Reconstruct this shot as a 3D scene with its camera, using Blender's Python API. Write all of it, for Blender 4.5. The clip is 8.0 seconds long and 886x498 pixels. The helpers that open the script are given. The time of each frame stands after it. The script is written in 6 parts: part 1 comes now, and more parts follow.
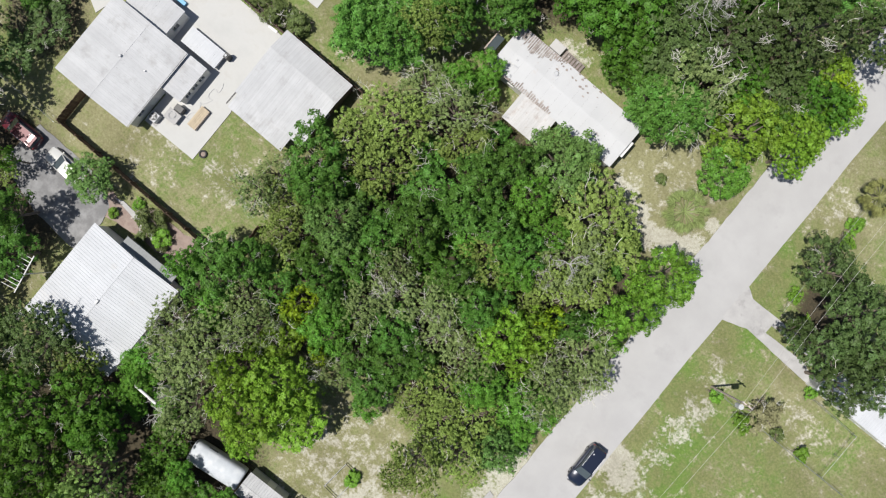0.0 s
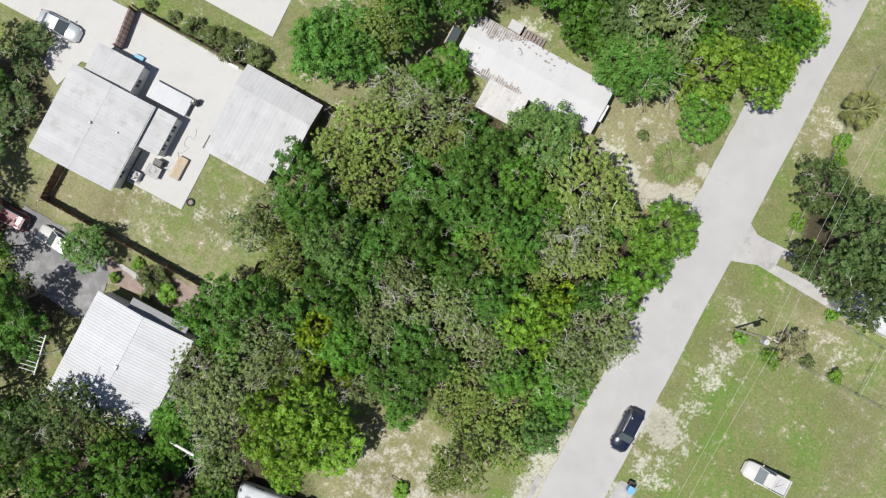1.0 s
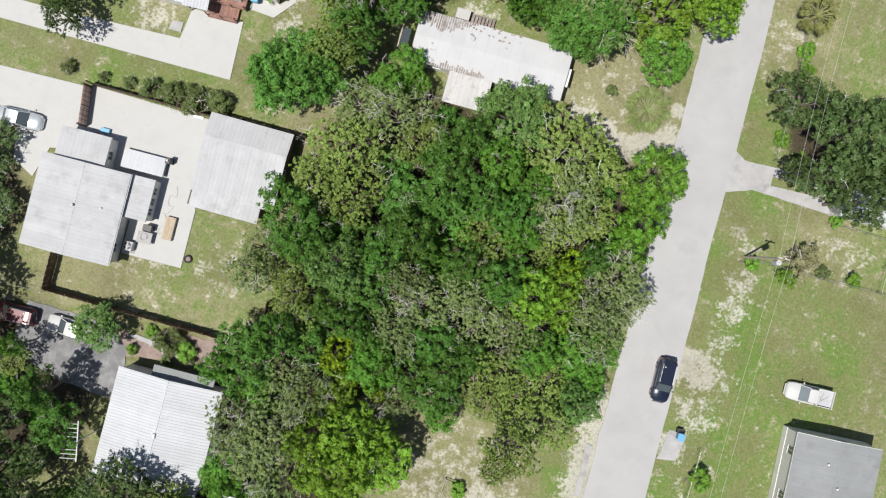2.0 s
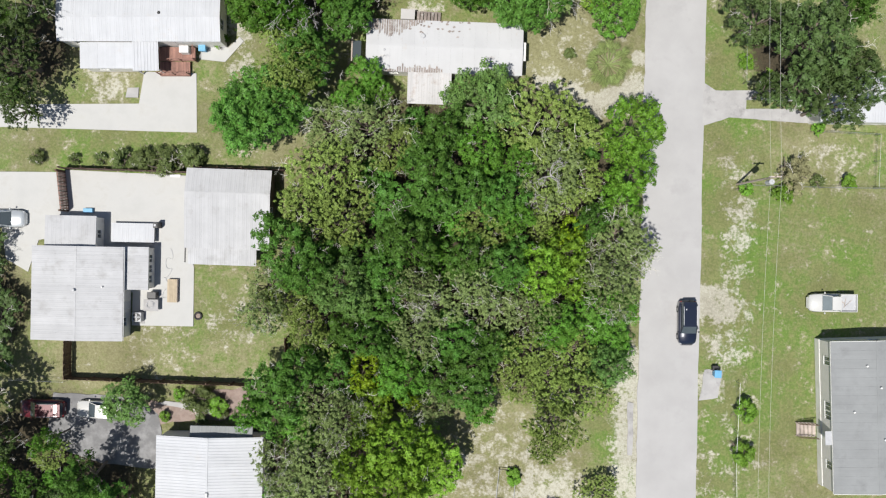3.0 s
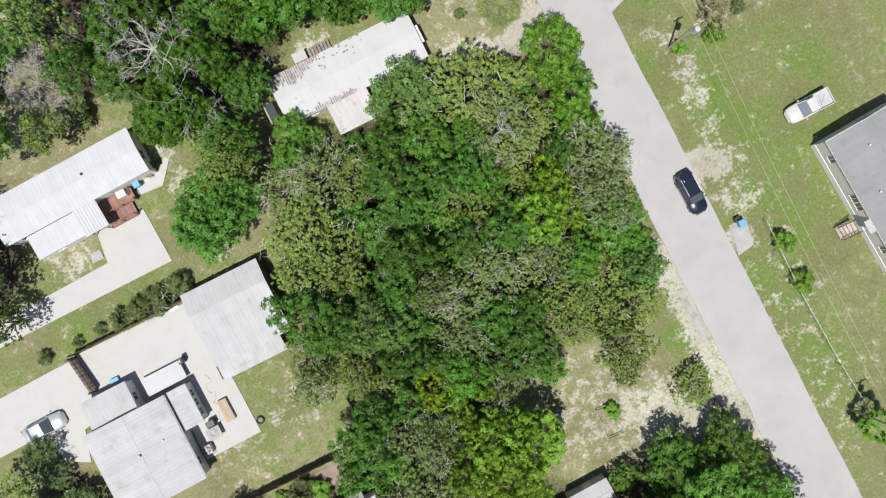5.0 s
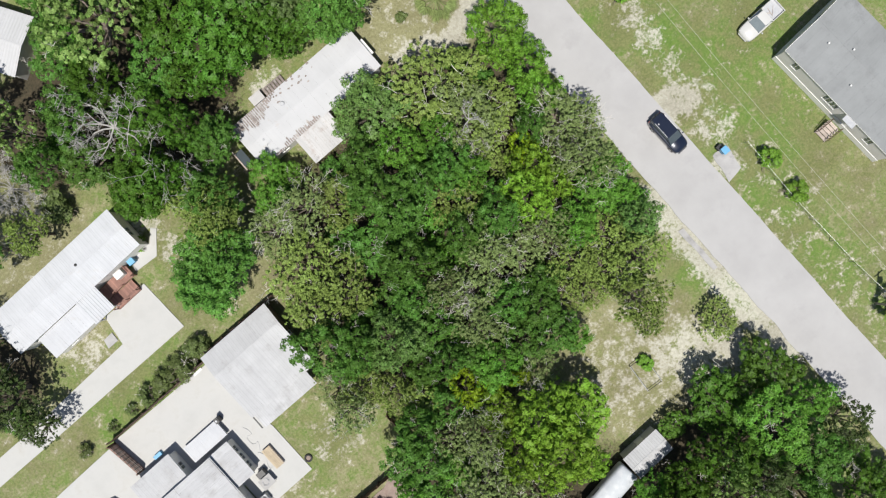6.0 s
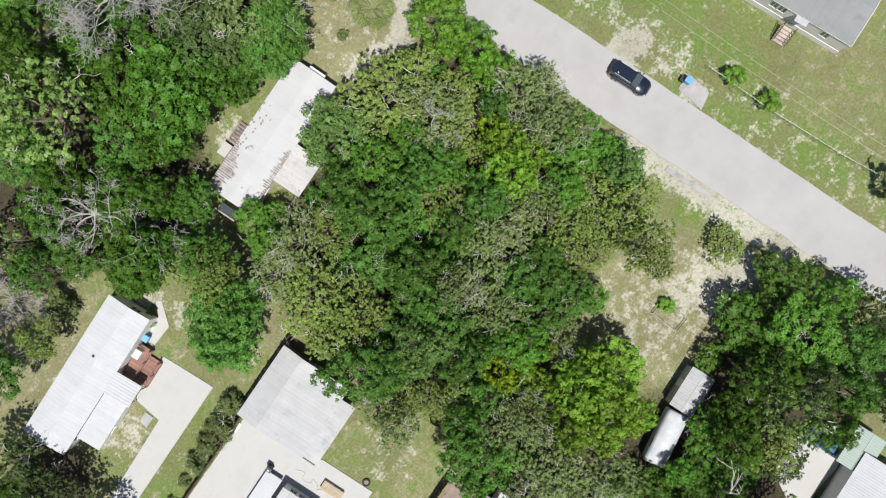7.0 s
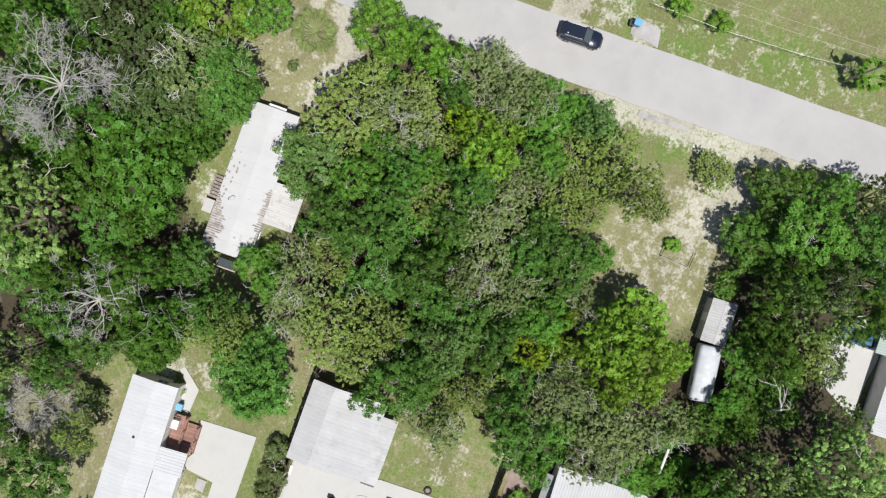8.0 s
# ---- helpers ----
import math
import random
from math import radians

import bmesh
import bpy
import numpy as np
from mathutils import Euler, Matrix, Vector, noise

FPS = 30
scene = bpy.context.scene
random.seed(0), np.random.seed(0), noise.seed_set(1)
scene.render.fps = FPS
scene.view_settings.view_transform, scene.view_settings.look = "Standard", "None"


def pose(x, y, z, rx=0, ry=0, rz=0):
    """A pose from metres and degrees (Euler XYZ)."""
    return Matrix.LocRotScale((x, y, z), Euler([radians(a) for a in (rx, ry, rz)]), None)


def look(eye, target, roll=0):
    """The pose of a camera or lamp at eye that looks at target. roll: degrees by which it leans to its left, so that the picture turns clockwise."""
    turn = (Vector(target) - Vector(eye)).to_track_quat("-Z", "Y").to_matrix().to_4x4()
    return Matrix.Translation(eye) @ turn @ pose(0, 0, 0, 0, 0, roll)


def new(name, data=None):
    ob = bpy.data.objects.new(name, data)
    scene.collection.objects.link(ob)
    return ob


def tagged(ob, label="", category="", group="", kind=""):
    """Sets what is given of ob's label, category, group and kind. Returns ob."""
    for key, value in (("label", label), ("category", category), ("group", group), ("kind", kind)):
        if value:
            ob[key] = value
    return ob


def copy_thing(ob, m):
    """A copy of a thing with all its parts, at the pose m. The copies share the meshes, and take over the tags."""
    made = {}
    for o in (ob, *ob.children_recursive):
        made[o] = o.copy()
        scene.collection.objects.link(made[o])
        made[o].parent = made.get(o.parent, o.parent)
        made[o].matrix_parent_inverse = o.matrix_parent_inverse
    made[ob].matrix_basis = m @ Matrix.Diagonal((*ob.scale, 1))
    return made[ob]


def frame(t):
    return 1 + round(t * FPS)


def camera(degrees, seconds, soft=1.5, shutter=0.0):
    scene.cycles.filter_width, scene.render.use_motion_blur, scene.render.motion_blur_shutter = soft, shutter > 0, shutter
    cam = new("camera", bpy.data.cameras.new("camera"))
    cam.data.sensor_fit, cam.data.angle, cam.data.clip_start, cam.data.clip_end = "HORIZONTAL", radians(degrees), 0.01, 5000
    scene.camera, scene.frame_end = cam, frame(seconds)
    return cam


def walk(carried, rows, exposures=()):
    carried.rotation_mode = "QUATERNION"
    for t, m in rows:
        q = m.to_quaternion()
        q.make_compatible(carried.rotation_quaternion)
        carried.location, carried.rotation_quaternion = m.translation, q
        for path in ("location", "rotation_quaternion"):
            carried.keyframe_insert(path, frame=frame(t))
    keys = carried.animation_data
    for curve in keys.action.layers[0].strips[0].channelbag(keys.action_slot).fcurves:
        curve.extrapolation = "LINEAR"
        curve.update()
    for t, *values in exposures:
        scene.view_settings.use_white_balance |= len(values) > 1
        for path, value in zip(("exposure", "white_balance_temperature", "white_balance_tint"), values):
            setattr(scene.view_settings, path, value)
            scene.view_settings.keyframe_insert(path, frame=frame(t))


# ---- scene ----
# ---- the camera: a drone that hangs still, looks straight down and turns ----
cam = camera(60, 8.0, soft=1.2)
ROWS = [
    (0.0, -0.40, 0.17, 79.13, 46.51),
    (0.5, -0.37, 0.16, 79.19, 41.02),
    (1.0, -0.34, 0.15, 79.30, 35.01),
    (1.5, -0.29, 0.12, 79.44, 28.43),
    (3.0, -0.06, 0.03, 79.80, 8.21),
    (3.5, 0.00, 0.00, 79.88, 1.19),
    (4.0, 0.09, -0.07, 79.97, -6.47),
    (4.5, 0.14, -0.12, 80.03, -13.48),
    (6.0, 0.46, -0.16, 80.54, -34.69),
    (6.5, 0.55, -0.23, 80.74, -42.03),
    (7.0, 0.58, -0.32, 80.90, -49.50),
    (7.5, 0.57, -0.39, 81.04, -56.93),
    (8.0, 0.58, -0.46, 81.28, -64.03),
]
LEAN = pose(0, 0, 0, -0.48) @ pose(0, 0, 0, 0, -0.41)
walk(cam, [(t, pose(x, y, z, 0, 0, turn) @ LEAN) for t, x, y, z, turn in ROWS],
     exposures=[(0.0, 0.2), (8.0, 0.2)])

# ---- light: a high summer sun and a clear sky ----
SUN_EL = radians(71)
SHADE = Vector((0.62, 0.785, 0)).normalized()          # the way the shadows fall
world = bpy.data.worlds.new("sky")
scene.world = world
world.use_nodes = True
wn = world.node_tree.nodes
sky = wn.new("ShaderNodeTexSky")
sky.sky_type, sky.sun_disc = "NISHITA", False
sky.sun_elevation = SUN_EL
sky.sun_rotation = math.atan2(-SHADE.x, -SHADE.y)
wn["Background"].inputs["Strength"].default_value = 0.07
world.node_tree.links.new(sky.outputs[0], wn["Background"].inputs["Color"])
sun_to = Vector((SHADE.x * math.cos(SUN_EL), SHADE.y * math.cos(SUN_EL), -math.sin(SUN_EL)))
sun = new("sun", bpy.data.lights.new("sun", "SUN"))
sun.data.energy, sun.data.angle, sun.data.color = 5.0, radians(0.6), (1.0, 0.96, 0.89)
sun.matrix_world = look((0, 0, 120), Vector((0, 0, 120)) + sun_to)


# ---- materials ----
def _nodes(name):
    m = bpy.data.materials.new(name)
    m.use_nodes = True
    return m, m.node_tree.nodes, m.node_tree.links


def _noise(n, l, vec, scale, detail=4.0, rough=0.6):
    t = n.new("ShaderNodeTexNoise")
    t.inputs["Scale"].default_value, t.inputs["Detail"].default_value = scale, detail
    t.inputs["Roughness"].default_value = rough
    l.new(vec, t.inputs["Vector"])
    return t.outputs[0]


def _ramp(n, l, fac, a, b, va=0.0, vb=1.0):
    r = n.new("ShaderNodeMapRange")
    r.inputs[1].default_value, r.inputs[2].default_value = a, b
    r.inputs[3].default_value, r.inputs[4].default_value = va, vb
    l.new(fac, r.inputs[0])
    return r.outputs[0]


def _mix(n, l, fac, a, b, kind="MIX"):
    m = n.new("ShaderNodeMix")
    m.data_type, m.blend_type = "RGBA", kind
    for sock, v in ((m.inputs[0], fac), (m.inputs[6], a), (m.inputs[7], b)):
        if isinstance(v, (int, float)):
            sock.default_value = v
        elif isinstance(v, tuple):
            sock.default_value = (*v[:3], 1)
        else:
            l.new(v, sock)
    return m.outputs[2]


def _math(n, l, op, a, b):
    m = n.new("ShaderNodeMath")
    m.operation = op
    for sock, v in ((m.inputs[0], a), (m.inputs[1], b)):
        if isinstance(v, (int, float)):
            sock.default_value = v
        else:
            l.new(v, sock)
    return m.outputs[0]


def surface(name, base, vary=0.15, scale=1.2, fine=25.0, rough=0.8, metal=0.0, bump=0.15,
            stain=None, amount=0.0, stain_scale=0.6, pieces=0.0, stretch=None, coat=0.0, shine=0.5):
    """Colour that varies at two scales, with stains and a fine relief. pieces: how far alike pieces differ."""
    m, n, l = _nodes(name)
    p = n["Principled BSDF"]
    vec = n.new("ShaderNodeNewGeometry").outputs["Position"] if pieces else n.new("ShaderNodeTexCoord").outputs["Object"]
    if stretch:
        mp = n.new("ShaderNodeMapping")
        mp.inputs["Scale"].default_value = stretch
        l.new(vec, mp.inputs["Vector"])
        vec = mp.outputs[0]
    big, small = _noise(n, l, vec, scale), _noise(n, l, vec, fine, 3.0)
    lo, hi = tuple(c * (1 - vary) for c in base), tuple(min(1, c * (1 + vary)) for c in base)
    col = _mix(n, l, _ramp(n, l, big, 0.3, 0.7), lo, hi)
    col = _mix(n, l, 1.0, col, _mix(n, l, small, (1 - vary,) * 3, (1 + vary * 0.6,) * 3), "MULTIPLY")
    if stain:
        s = _noise(n, l, vec, stain_scale, 8.0, 0.68)
        col = _mix(n, l, _ramp(n, l, s, 0.62 - 0.3 * amount, 0.74 - 0.2 * amount), col, stain)
    if pieces:
        rnd = n.new("ShaderNodeObjectInfo").outputs["Random"]
        k = _ramp(n, l, rnd, 0, 1, 1 - pieces, 1 + pieces)
        hsv = n.new("ShaderNodeHueSaturation")
        l.new(k, hsv.inputs["Value"])
        l.new(col, hsv.inputs["Color"])
        col = hsv.outputs[0]
    l.new(col, p.inputs["Base Color"])
    p.inputs["Roughness"].default_value, p.inputs["Metallic"].default_value = rough, metal
    p.inputs["Coat Weight"].default_value = coat
    p.inputs["Specular IOR Level"].default_value = shine
    if bump:
        b = n.new("ShaderNodeBump")
        b.inputs["Strength"].default_value, b.inputs["Distance"].default_value = bump, 0.02
        l.new(small, b.inputs["Height"])
        l.new(b.outputs[0], p.inputs["Normal"])
    return m


def leaves(name, base, vary=0.4, hue=0.016, through_light=0.18):
    """Leaves: each one a little lighter or darker, each tree a little different, some light shining through."""
    m, n, l = _nodes(name)
    n.remove(n["Principled BSDF"])
    isl = n.new("ShaderNodeNewGeometry").outputs["Random Per Island"]
    rnd = n.new("ShaderNodeObjectInfo").outputs["Random"]
    vec = n.new("ShaderNodeTexCoord").outputs["Object"]
    patch = _noise(n, l, vec, 0.9, 3.0)
    hsv = n.new("ShaderNodeHueSaturation")
    hsv.inputs["Color"].default_value = (*base, 1)
    val = _math(n, l, "MULTIPLY", _ramp(n, l, isl, 0, 1, 1 - vary, 1 + vary), _ramp(n, l, rnd, 0, 1, 0.96, 1.42))
    val = _math(n, l, "MULTIPLY", val, _ramp(n, l, patch, 0.3, 0.7, 0.82, 1.2))
    l.new(val, hsv.inputs["Value"])
    l.new(_math(n, l, "ADD", _ramp(n, l, rnd, 0, 1, 0.5 - hue * 0.5, 0.5 + hue * 0.5), _ramp(n, l, patch, 0.3, 0.7, -hue * 0.5, hue * 0.4)), hsv.inputs["Hue"])
    hsv.inputs["Saturation"].default_value = 1.05
    d, t, g = n.new("ShaderNodeBsdfDiffuse"), n.new("ShaderNodeBsdfTranslucent"), n.new("ShaderNodeBsdfGlossy")
    g.inputs["Roughness"].default_value = 0.5
    g.inputs["Color"].default_value = (1, 1, 1, 1)
    for s in (d, t):
        l.new(hsv.outputs[0], s.inputs["Color"])
    a, b = n.new("ShaderNodeMixShader"), n.new("ShaderNodeMixShader")
    a.inputs[0].default_value, b.inputs[0].default_value = through_light, 0.012
    l.new(d.outputs[0], a.inputs[1]), l.new(t.outputs[0], a.inputs[2])
    l.new(a.outputs[0], b.inputs[1]), l.new(g.outputs[0], b.inputs[2])
    l.new(b.outputs[0], n["Material Output"].inputs["Surface"])
    return m


def glass(name, tint):
    m, n, l = _nodes(name)
    p = n["Principled BSDF"]
    p.inputs["Base Color"].default_value = (*tint, 1)
    p.inputs["Roughness"].default_value = 0.04
    p.inputs["Transmission Weight"].default_value = 0.85
    p.inputs["IOR"].default_value = 1.5
    return m


def earth():
    """Grass, dry grass, sand and leaf litter, the last darkened like the shade between crowns; where each lies is
    carried by the sheet itself.
    """
    m, n, l = _nodes("lawn_and_sand")
    p = n["Principled BSDF"]
    vec = n.new("ShaderNodeTexCoord").outputs["Object"]

    def field(name):
        a = n.new("ShaderNodeAttribute")
        a.attribute_name = name
        return a.outputs["Fac"]

    big, mid = _noise(n, l, vec, 0.16, 5.0), _noise(n, l, vec, 0.75, 6.0, 0.65)
    small, tiny = _noise(n, l, vec, 4.0, 5.0, 0.7), _noise(n, l, vec, 22.0, 3.0, 0.7)
    speck = _noise(n, l, vec, 3.2, 8.0, 0.72)
    grass = _mix(n, l, _ramp(n, l, small, 0.3, 0.7), (0.130, 0.155, 0.054), (0.235, 0.25, 0.11))
    lush = _mix(n, l, _ramp(n, l, small, 0.3, 0.7), (0.078, 0.150, 0.024), (0.14, 0.21, 0.046))
    dry = _mix(n, l, _ramp(n, l, small, 0.3, 0.7), (0.175, 0.170, 0.088), (0.30, 0.29, 0.175))
    sand = _mix(n, l, _ramp(n, l, speck, 0.35, 0.65), (0.38, 0.362, 0.328), (0.56, 0.545, 0.51))
    # fallen leaves, with the shade of the canopy gaps put into their colour
    shaded_litter = _mix(n, l, _ramp(n, l, small, 0.3, 0.7), (0.028, 0.026, 0.014), (0.085, 0.066, 0.042))
    col = _mix(n, l, _ramp(n, l, _math(n, l, "ADD", _math(n, l, "MULTIPLY", big, 0.5), _math(n, l, "MULTIPLY", mid, 0.5)), 0.46, 0.54), grass, lush)
    d = _math(n, l, "ADD", _math(n, l, "MULTIPLY", mid, 0.6), _math(n, l, "MULTIPLY", speck, 0.4))
    d = _math(n, l, "ADD", d, _math(n, l, "MULTIPLY", field("green"), -0.065))
    d = _math(n, l, "ADD", d, _math(n, l, "MULTIPLY", field("dry"), 0.12))
    col = _mix(n, l, _ramp(n, l, d, 0.445, 0.56), col, dry)
    s = _math(n, l, "ADD", _math(n, l, "MULTIPLY", mid, 0.58), _math(n, l, "MULTIPLY", speck, 0.42))
    s = _math(n, l, "ADD", s, _math(n, l, "MULTIPLY", field("sand"), 0.15))
    col = _mix(n, l, _ramp(n, l, s, 0.575, 0.665, 0.0, 0.85), col, sand)
    t = _math(n, l, "ADD", small, _math(n, l, "MULTIPLY", field("shaded_litter"), 0.8))
    col = _mix(n, l, _ramp(n, l, t, 0.78, 1.0), col, shaded_litter)
    col = _mix(n, l, 1.0, col, _mix(n, l, _ramp(n, l, tiny, 0.25, 0.75), (0.62,) * 3, (1.3,) * 3), "MULTIPLY")
    col = _mix(n, l, 1.0, col, _mix(n, l, _ramp(n, l, big, 0.36, 0.62), (0.80, 0.79, 0.72), (1.06, 1.07, 1.0)), "MULTIPLY")
    l.new(col, p.inputs["Base Color"])
    p.inputs["Roughness"].default_value = 0.95
    b = n.new("ShaderNodeBump")
    b.inputs["Strength"].default_value, b.inputs["Distance"].default_value = 0.7, 0.08
    l.new(_math(n, l, "ADD", small, tiny), b.inputs["Height"])
    l.new(b.outputs[0], p.inputs["Normal"])
    return m


M = {
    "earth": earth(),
    "asphalt": surface("worn_asphalt", (0.365, 0.362, 0.365), 0.06, 0.25, 60, 0.92, bump=0.2, stain=(0.335, 0.332, 0.335), amount=0.25, stain_scale=0.35, shine=0.15),
    "old_asphalt": surface("old_dark_asphalt", (0.175, 0.175, 0.18), 0.16, 0.5, 30, 0.92, bump=0.3, stain=(0.25, 0.25, 0.255), amount=0.5, stain_scale=0.5),
    "concrete": surface("pale_concrete", (0.43, 0.431, 0.424), 0.05, 0.5, 40, 0.85, bump=0.1, stain=(0.40, 0.395, 0.38), amount=0.3, stain_scale=0.5, shine=0.15),
    "grey_concrete": surface("grey_concrete", (0.35, 0.345, 0.345), 0.12, 0.7, 30, 0.9, bump=0.15, stain=(0.24, 0.235, 0.235), amount=0.3, stain_scale=0.5),
    "white_roof": surface("white_coated_metal", (0.455, 0.468, 0.495), 0.05, 0.6, 18, 0.7, bump=0.05, stain=(0.44, 0.44, 0.45), amount=0.15, stain_scale=0.8, pieces=0.03, shine=0.15),
    "grey_roof": surface("weathered_silver_metal", (0.405, 0.41, 0.425), 0.07, 0.5, 12, 0.75, bump=0.08, stain=(0.33, 0.33, 0.335), amount=0.28, stain_scale=0.55, pieces=0.05, shine=0.15),
    "old_white_roof": surface("flaking_white_metal", (0.45, 0.456, 0.472), 0.04, 0.4, 14, 0.6, bump=0.06, stain=(0.42, 0.38, 0.36), amount=0.05, stain_scale=0.9, pieces=0.01, shine=0.15),
    "worn_white_roof": surface("worn_white_metal", (0.46, 0.455, 0.46), 0.08, 0.4, 14, 0.65, bump=0.1, stain=(0.36, 0.32, 0.30), amount=0.25, stain_scale=0.8, pieces=0.06, shine=0.15),
    "rust_roof": surface("rusty_brown_metal", (0.25, 0.215, 0.2), 0.22, 1.0, 14, 0.75, bump=0.15, stain=(0.42, 0.405, 0.39), amount=0.4, stain_scale=1.2, pieces=0.12, shine=0.15),
    "shingle": surface("grey_asphalt_shingle", (0.235, 0.245, 0.25), 0.08, 0.4, 40, 0.9, bump=0.3, stain=(0.20, 0.207, 0.212), amount=0.3, stain_scale=0.5, pieces=0.015, shine=0.15),
    "white_wall": surface("white_painted_siding", (0.72, 0.71, 0.69), 0.05, 1.0, 20, 0.6, bump=0.05, stain=(0.6, 0.58, 0.53), amount=0.15),
    "beige_wall": surface("beige_painted_siding", (0.62, 0.60, 0.585), 0.06, 1.0, 20, 0.65, bump=0.05),
    "dark_wall": surface("dark_brown_siding", (0.13, 0.10, 0.09), 0.15, 1.0, 20, 0.7, bump=0.05),
    "trim": surface("white_trim", (0.66, 0.66, 0.65), 0.03, 2.0, 20, 0.45, bump=0.0),
    "brown_wood": surface("dark_brown_fence_wood", (0.115, 0.07, 0.05), 0.25, 2.0, 20, 0.85, bump=0.2, pieces=0.25),
    "red_wood": surface("red_stained_deck_wood", (0.27, 0.145, 0.115), 0.18, 2.0, 24, 0.75, bump=0.2, pieces=0.22),
    "pale_wood": surface("pale_new_lumber", (0.4, 0.33, 0.235), 0.12, 2.0, 20, 0.75, bump=0.1, pieces=0.1),
    "grey_wood": surface("weathered_grey_wood", (0.40, 0.34, 0.30), 0.2, 2.0, 20, 0.85, bump=0.2, pieces=0.18),
    "bark": surface("grey_brown_bark", (0.17, 0.14, 0.115), 0.3, 3.0, 20, 0.9, bump=0.5),
    "dead_wood": surface("bleached_dead_wood", (0.38, 0.37, 0.355), 0.2, 2.0, 18, 0.85, bump=0.3),
    "twig": surface("pale_grey_twigs", (0.56, 0.54, 0.49), 0.2, 2.0, 18, 0.85, bump=0.2),
    "steel": surface("galvanised_steel", (0.4, 0.41, 0.42), 0.1, 2.0, 30, 0.45, 0.8, bump=0.05),
    "grey_metal": surface("grey_painted_metal", (0.40, 0.41, 0.43), 0.1, 2.0, 30, 0.5, bump=0.05),
    "aluminium": surface("bare_aluminium", (0.4, 0.41, 0.43), 0.1, 0.8, 20, 0.65, 0.0, bump=0.05, stain=(0.30, 0.31, 0.32), amount=0.3),
    "camper_paint": surface("chalky_blue_white_paint", (0.42, 0.45, 0.49), 0.06, 0.8, 20, 0.6, bump=0.05, stain=(0.50, 0.52, 0.55), amount=0.5, stain_scale=0.9),
    "pale_green": surface("pale_green_metal", (0.30, 0.37, 0.34), 0.06, 0.8, 20, 0.6, bump=0.05),
    "blue_paint": surface("blue_car_paint", (0.06, 0.14, 0.32), 0.05, 1.0, 60, 0.3, 0.2, bump=0.0, coat=0.5),
    "wire": surface("pale_cable", (0.52, 0.51, 0.48), 0.05, 2.0, 20, 0.6, bump=0.0),
    "rubber": surface("black_rubber", (0.03, 0.03, 0.03), 0.2, 3.0, 30, 0.8, bump=0.1),
    "black": surface("black_plastic", (0.025, 0.025, 0.028), 0.15, 3.0, 30, 0.5, bump=0.03),
    "blue": surface("light_blue_plastic", (0.12, 0.33, 0.53), 0.08, 2.0, 20, 0.45, bump=0.03),
    "navy": surface("dark_navy_car_paint", (0.012, 0.017, 0.035), 0.05, 1.0, 60, 0.22, 0.2, bump=0.0, coat=0.7),
    "white_paint": surface("white_car_paint", (0.5, 0.5, 0.49), 0.03, 1.0, 60, 0.3, bump=0.0, coat=0.5),
    "silver_paint": surface("silver_car_paint", (0.52, 0.55, 0.57), 0.03, 1.0, 60, 0.3, 0.4, bump=0.0, coat=0.5),
    "maroon_paint": surface("dark_red_car_paint", (0.10, 0.014, 0.022), 0.05, 1.0, 60, 0.3, 0.1, bump=0.0, coat=0.5),
    "red_lamp": surface("red_lamp_plastic", (0.35, 0.03, 0.03), 0.05, 2.0, 20, 0.25, bump=0.0),
    "clear_lamp": surface("clear_lamp_plastic", (0.42, 0.43, 0.45), 0.05, 2.0, 20, 0.15, bump=0.0),
    "car_glass": surface("tinted_car_glass", (0.06, 0.075, 0.085), 0.05, 2.0, 20, 0.06, bump=0.0),
    "pale_glass": surface("pale_car_glass", (0.17, 0.20, 0.215), 0.1, 2.0, 20, 0.08, bump=0.0),
    "pane": glass("window_glass", (0.55, 0.6, 0.62)),
    "dark_room": surface("unlit_interior", (0.12, 0.11, 0.10), 0.1, 1.0, 10, 0.9, bump=0.0),
    "gravel": surface("pinkish_mulch_and_gravel", (0.26, 0.205, 0.18), 0.2, 0.8, 14, 0.95, bump=0.6, stain=(0.2, 0.14, 0.12), amount=0.4),
    "palm_leaf": leaves("palm_fronds", (0.165, 0.20, 0.082), 0.3, 0.02, 0.2),
    "dry_palm": leaves("dry_palm_fronds", (0.2, 0.215, 0.085), 0.3, 0.02, 0.2),
    "oak_olive": leaves("olive_oak_leaves", (0.160, 0.222, 0.060), 0.4, 0.007),
    "oak_grey": leaves("grey_oak_leaves", (0.164, 0.220, 0.084), 0.4, 0.007),
    "dark_broadleaf": leaves("dark_green_leaves", (0.068, 0.146, 0.03)),
    "bright_broadleaf": leaves("fresh_green_leaves", (0.09, 0.198, 0.034)),
    "blue_broadleaf": leaves("blue_green_leaves", (0.11, 0.205, 0.058), 0.4),
    "dome_tree": leaves("bright_dome_leaves", (0.084, 0.180, 0.038), 0.4),
    "clumpy_tree": leaves("yellow_green_leaves", (0.14, 0.245, 0.036), 0.4),
    "yellow_tree": leaves("yellow_leaves", (0.185, 0.275, 0.028), 0.4, 0.007),
    "pine": leaves("pine_needles", (0.185, 0.29, 0.088), 0.4),
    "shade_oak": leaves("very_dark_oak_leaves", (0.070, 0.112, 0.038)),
    "oak_dark": leaves("dark_grey_oak_leaves", (0.060, 0.092, 0.030), 0.4, 0.007),
    "dark_clumpy": leaves("deep_green_leaves", (0.060, 0.130, 0.021), 0.4),
    "road_tree": leaves("roadside_leaves", (0.104, 0.21, 0.032), 0.45),
    "dark_shrub": leaves("dark_shrub_leaves", (0.09, 0.12, 0.042)),
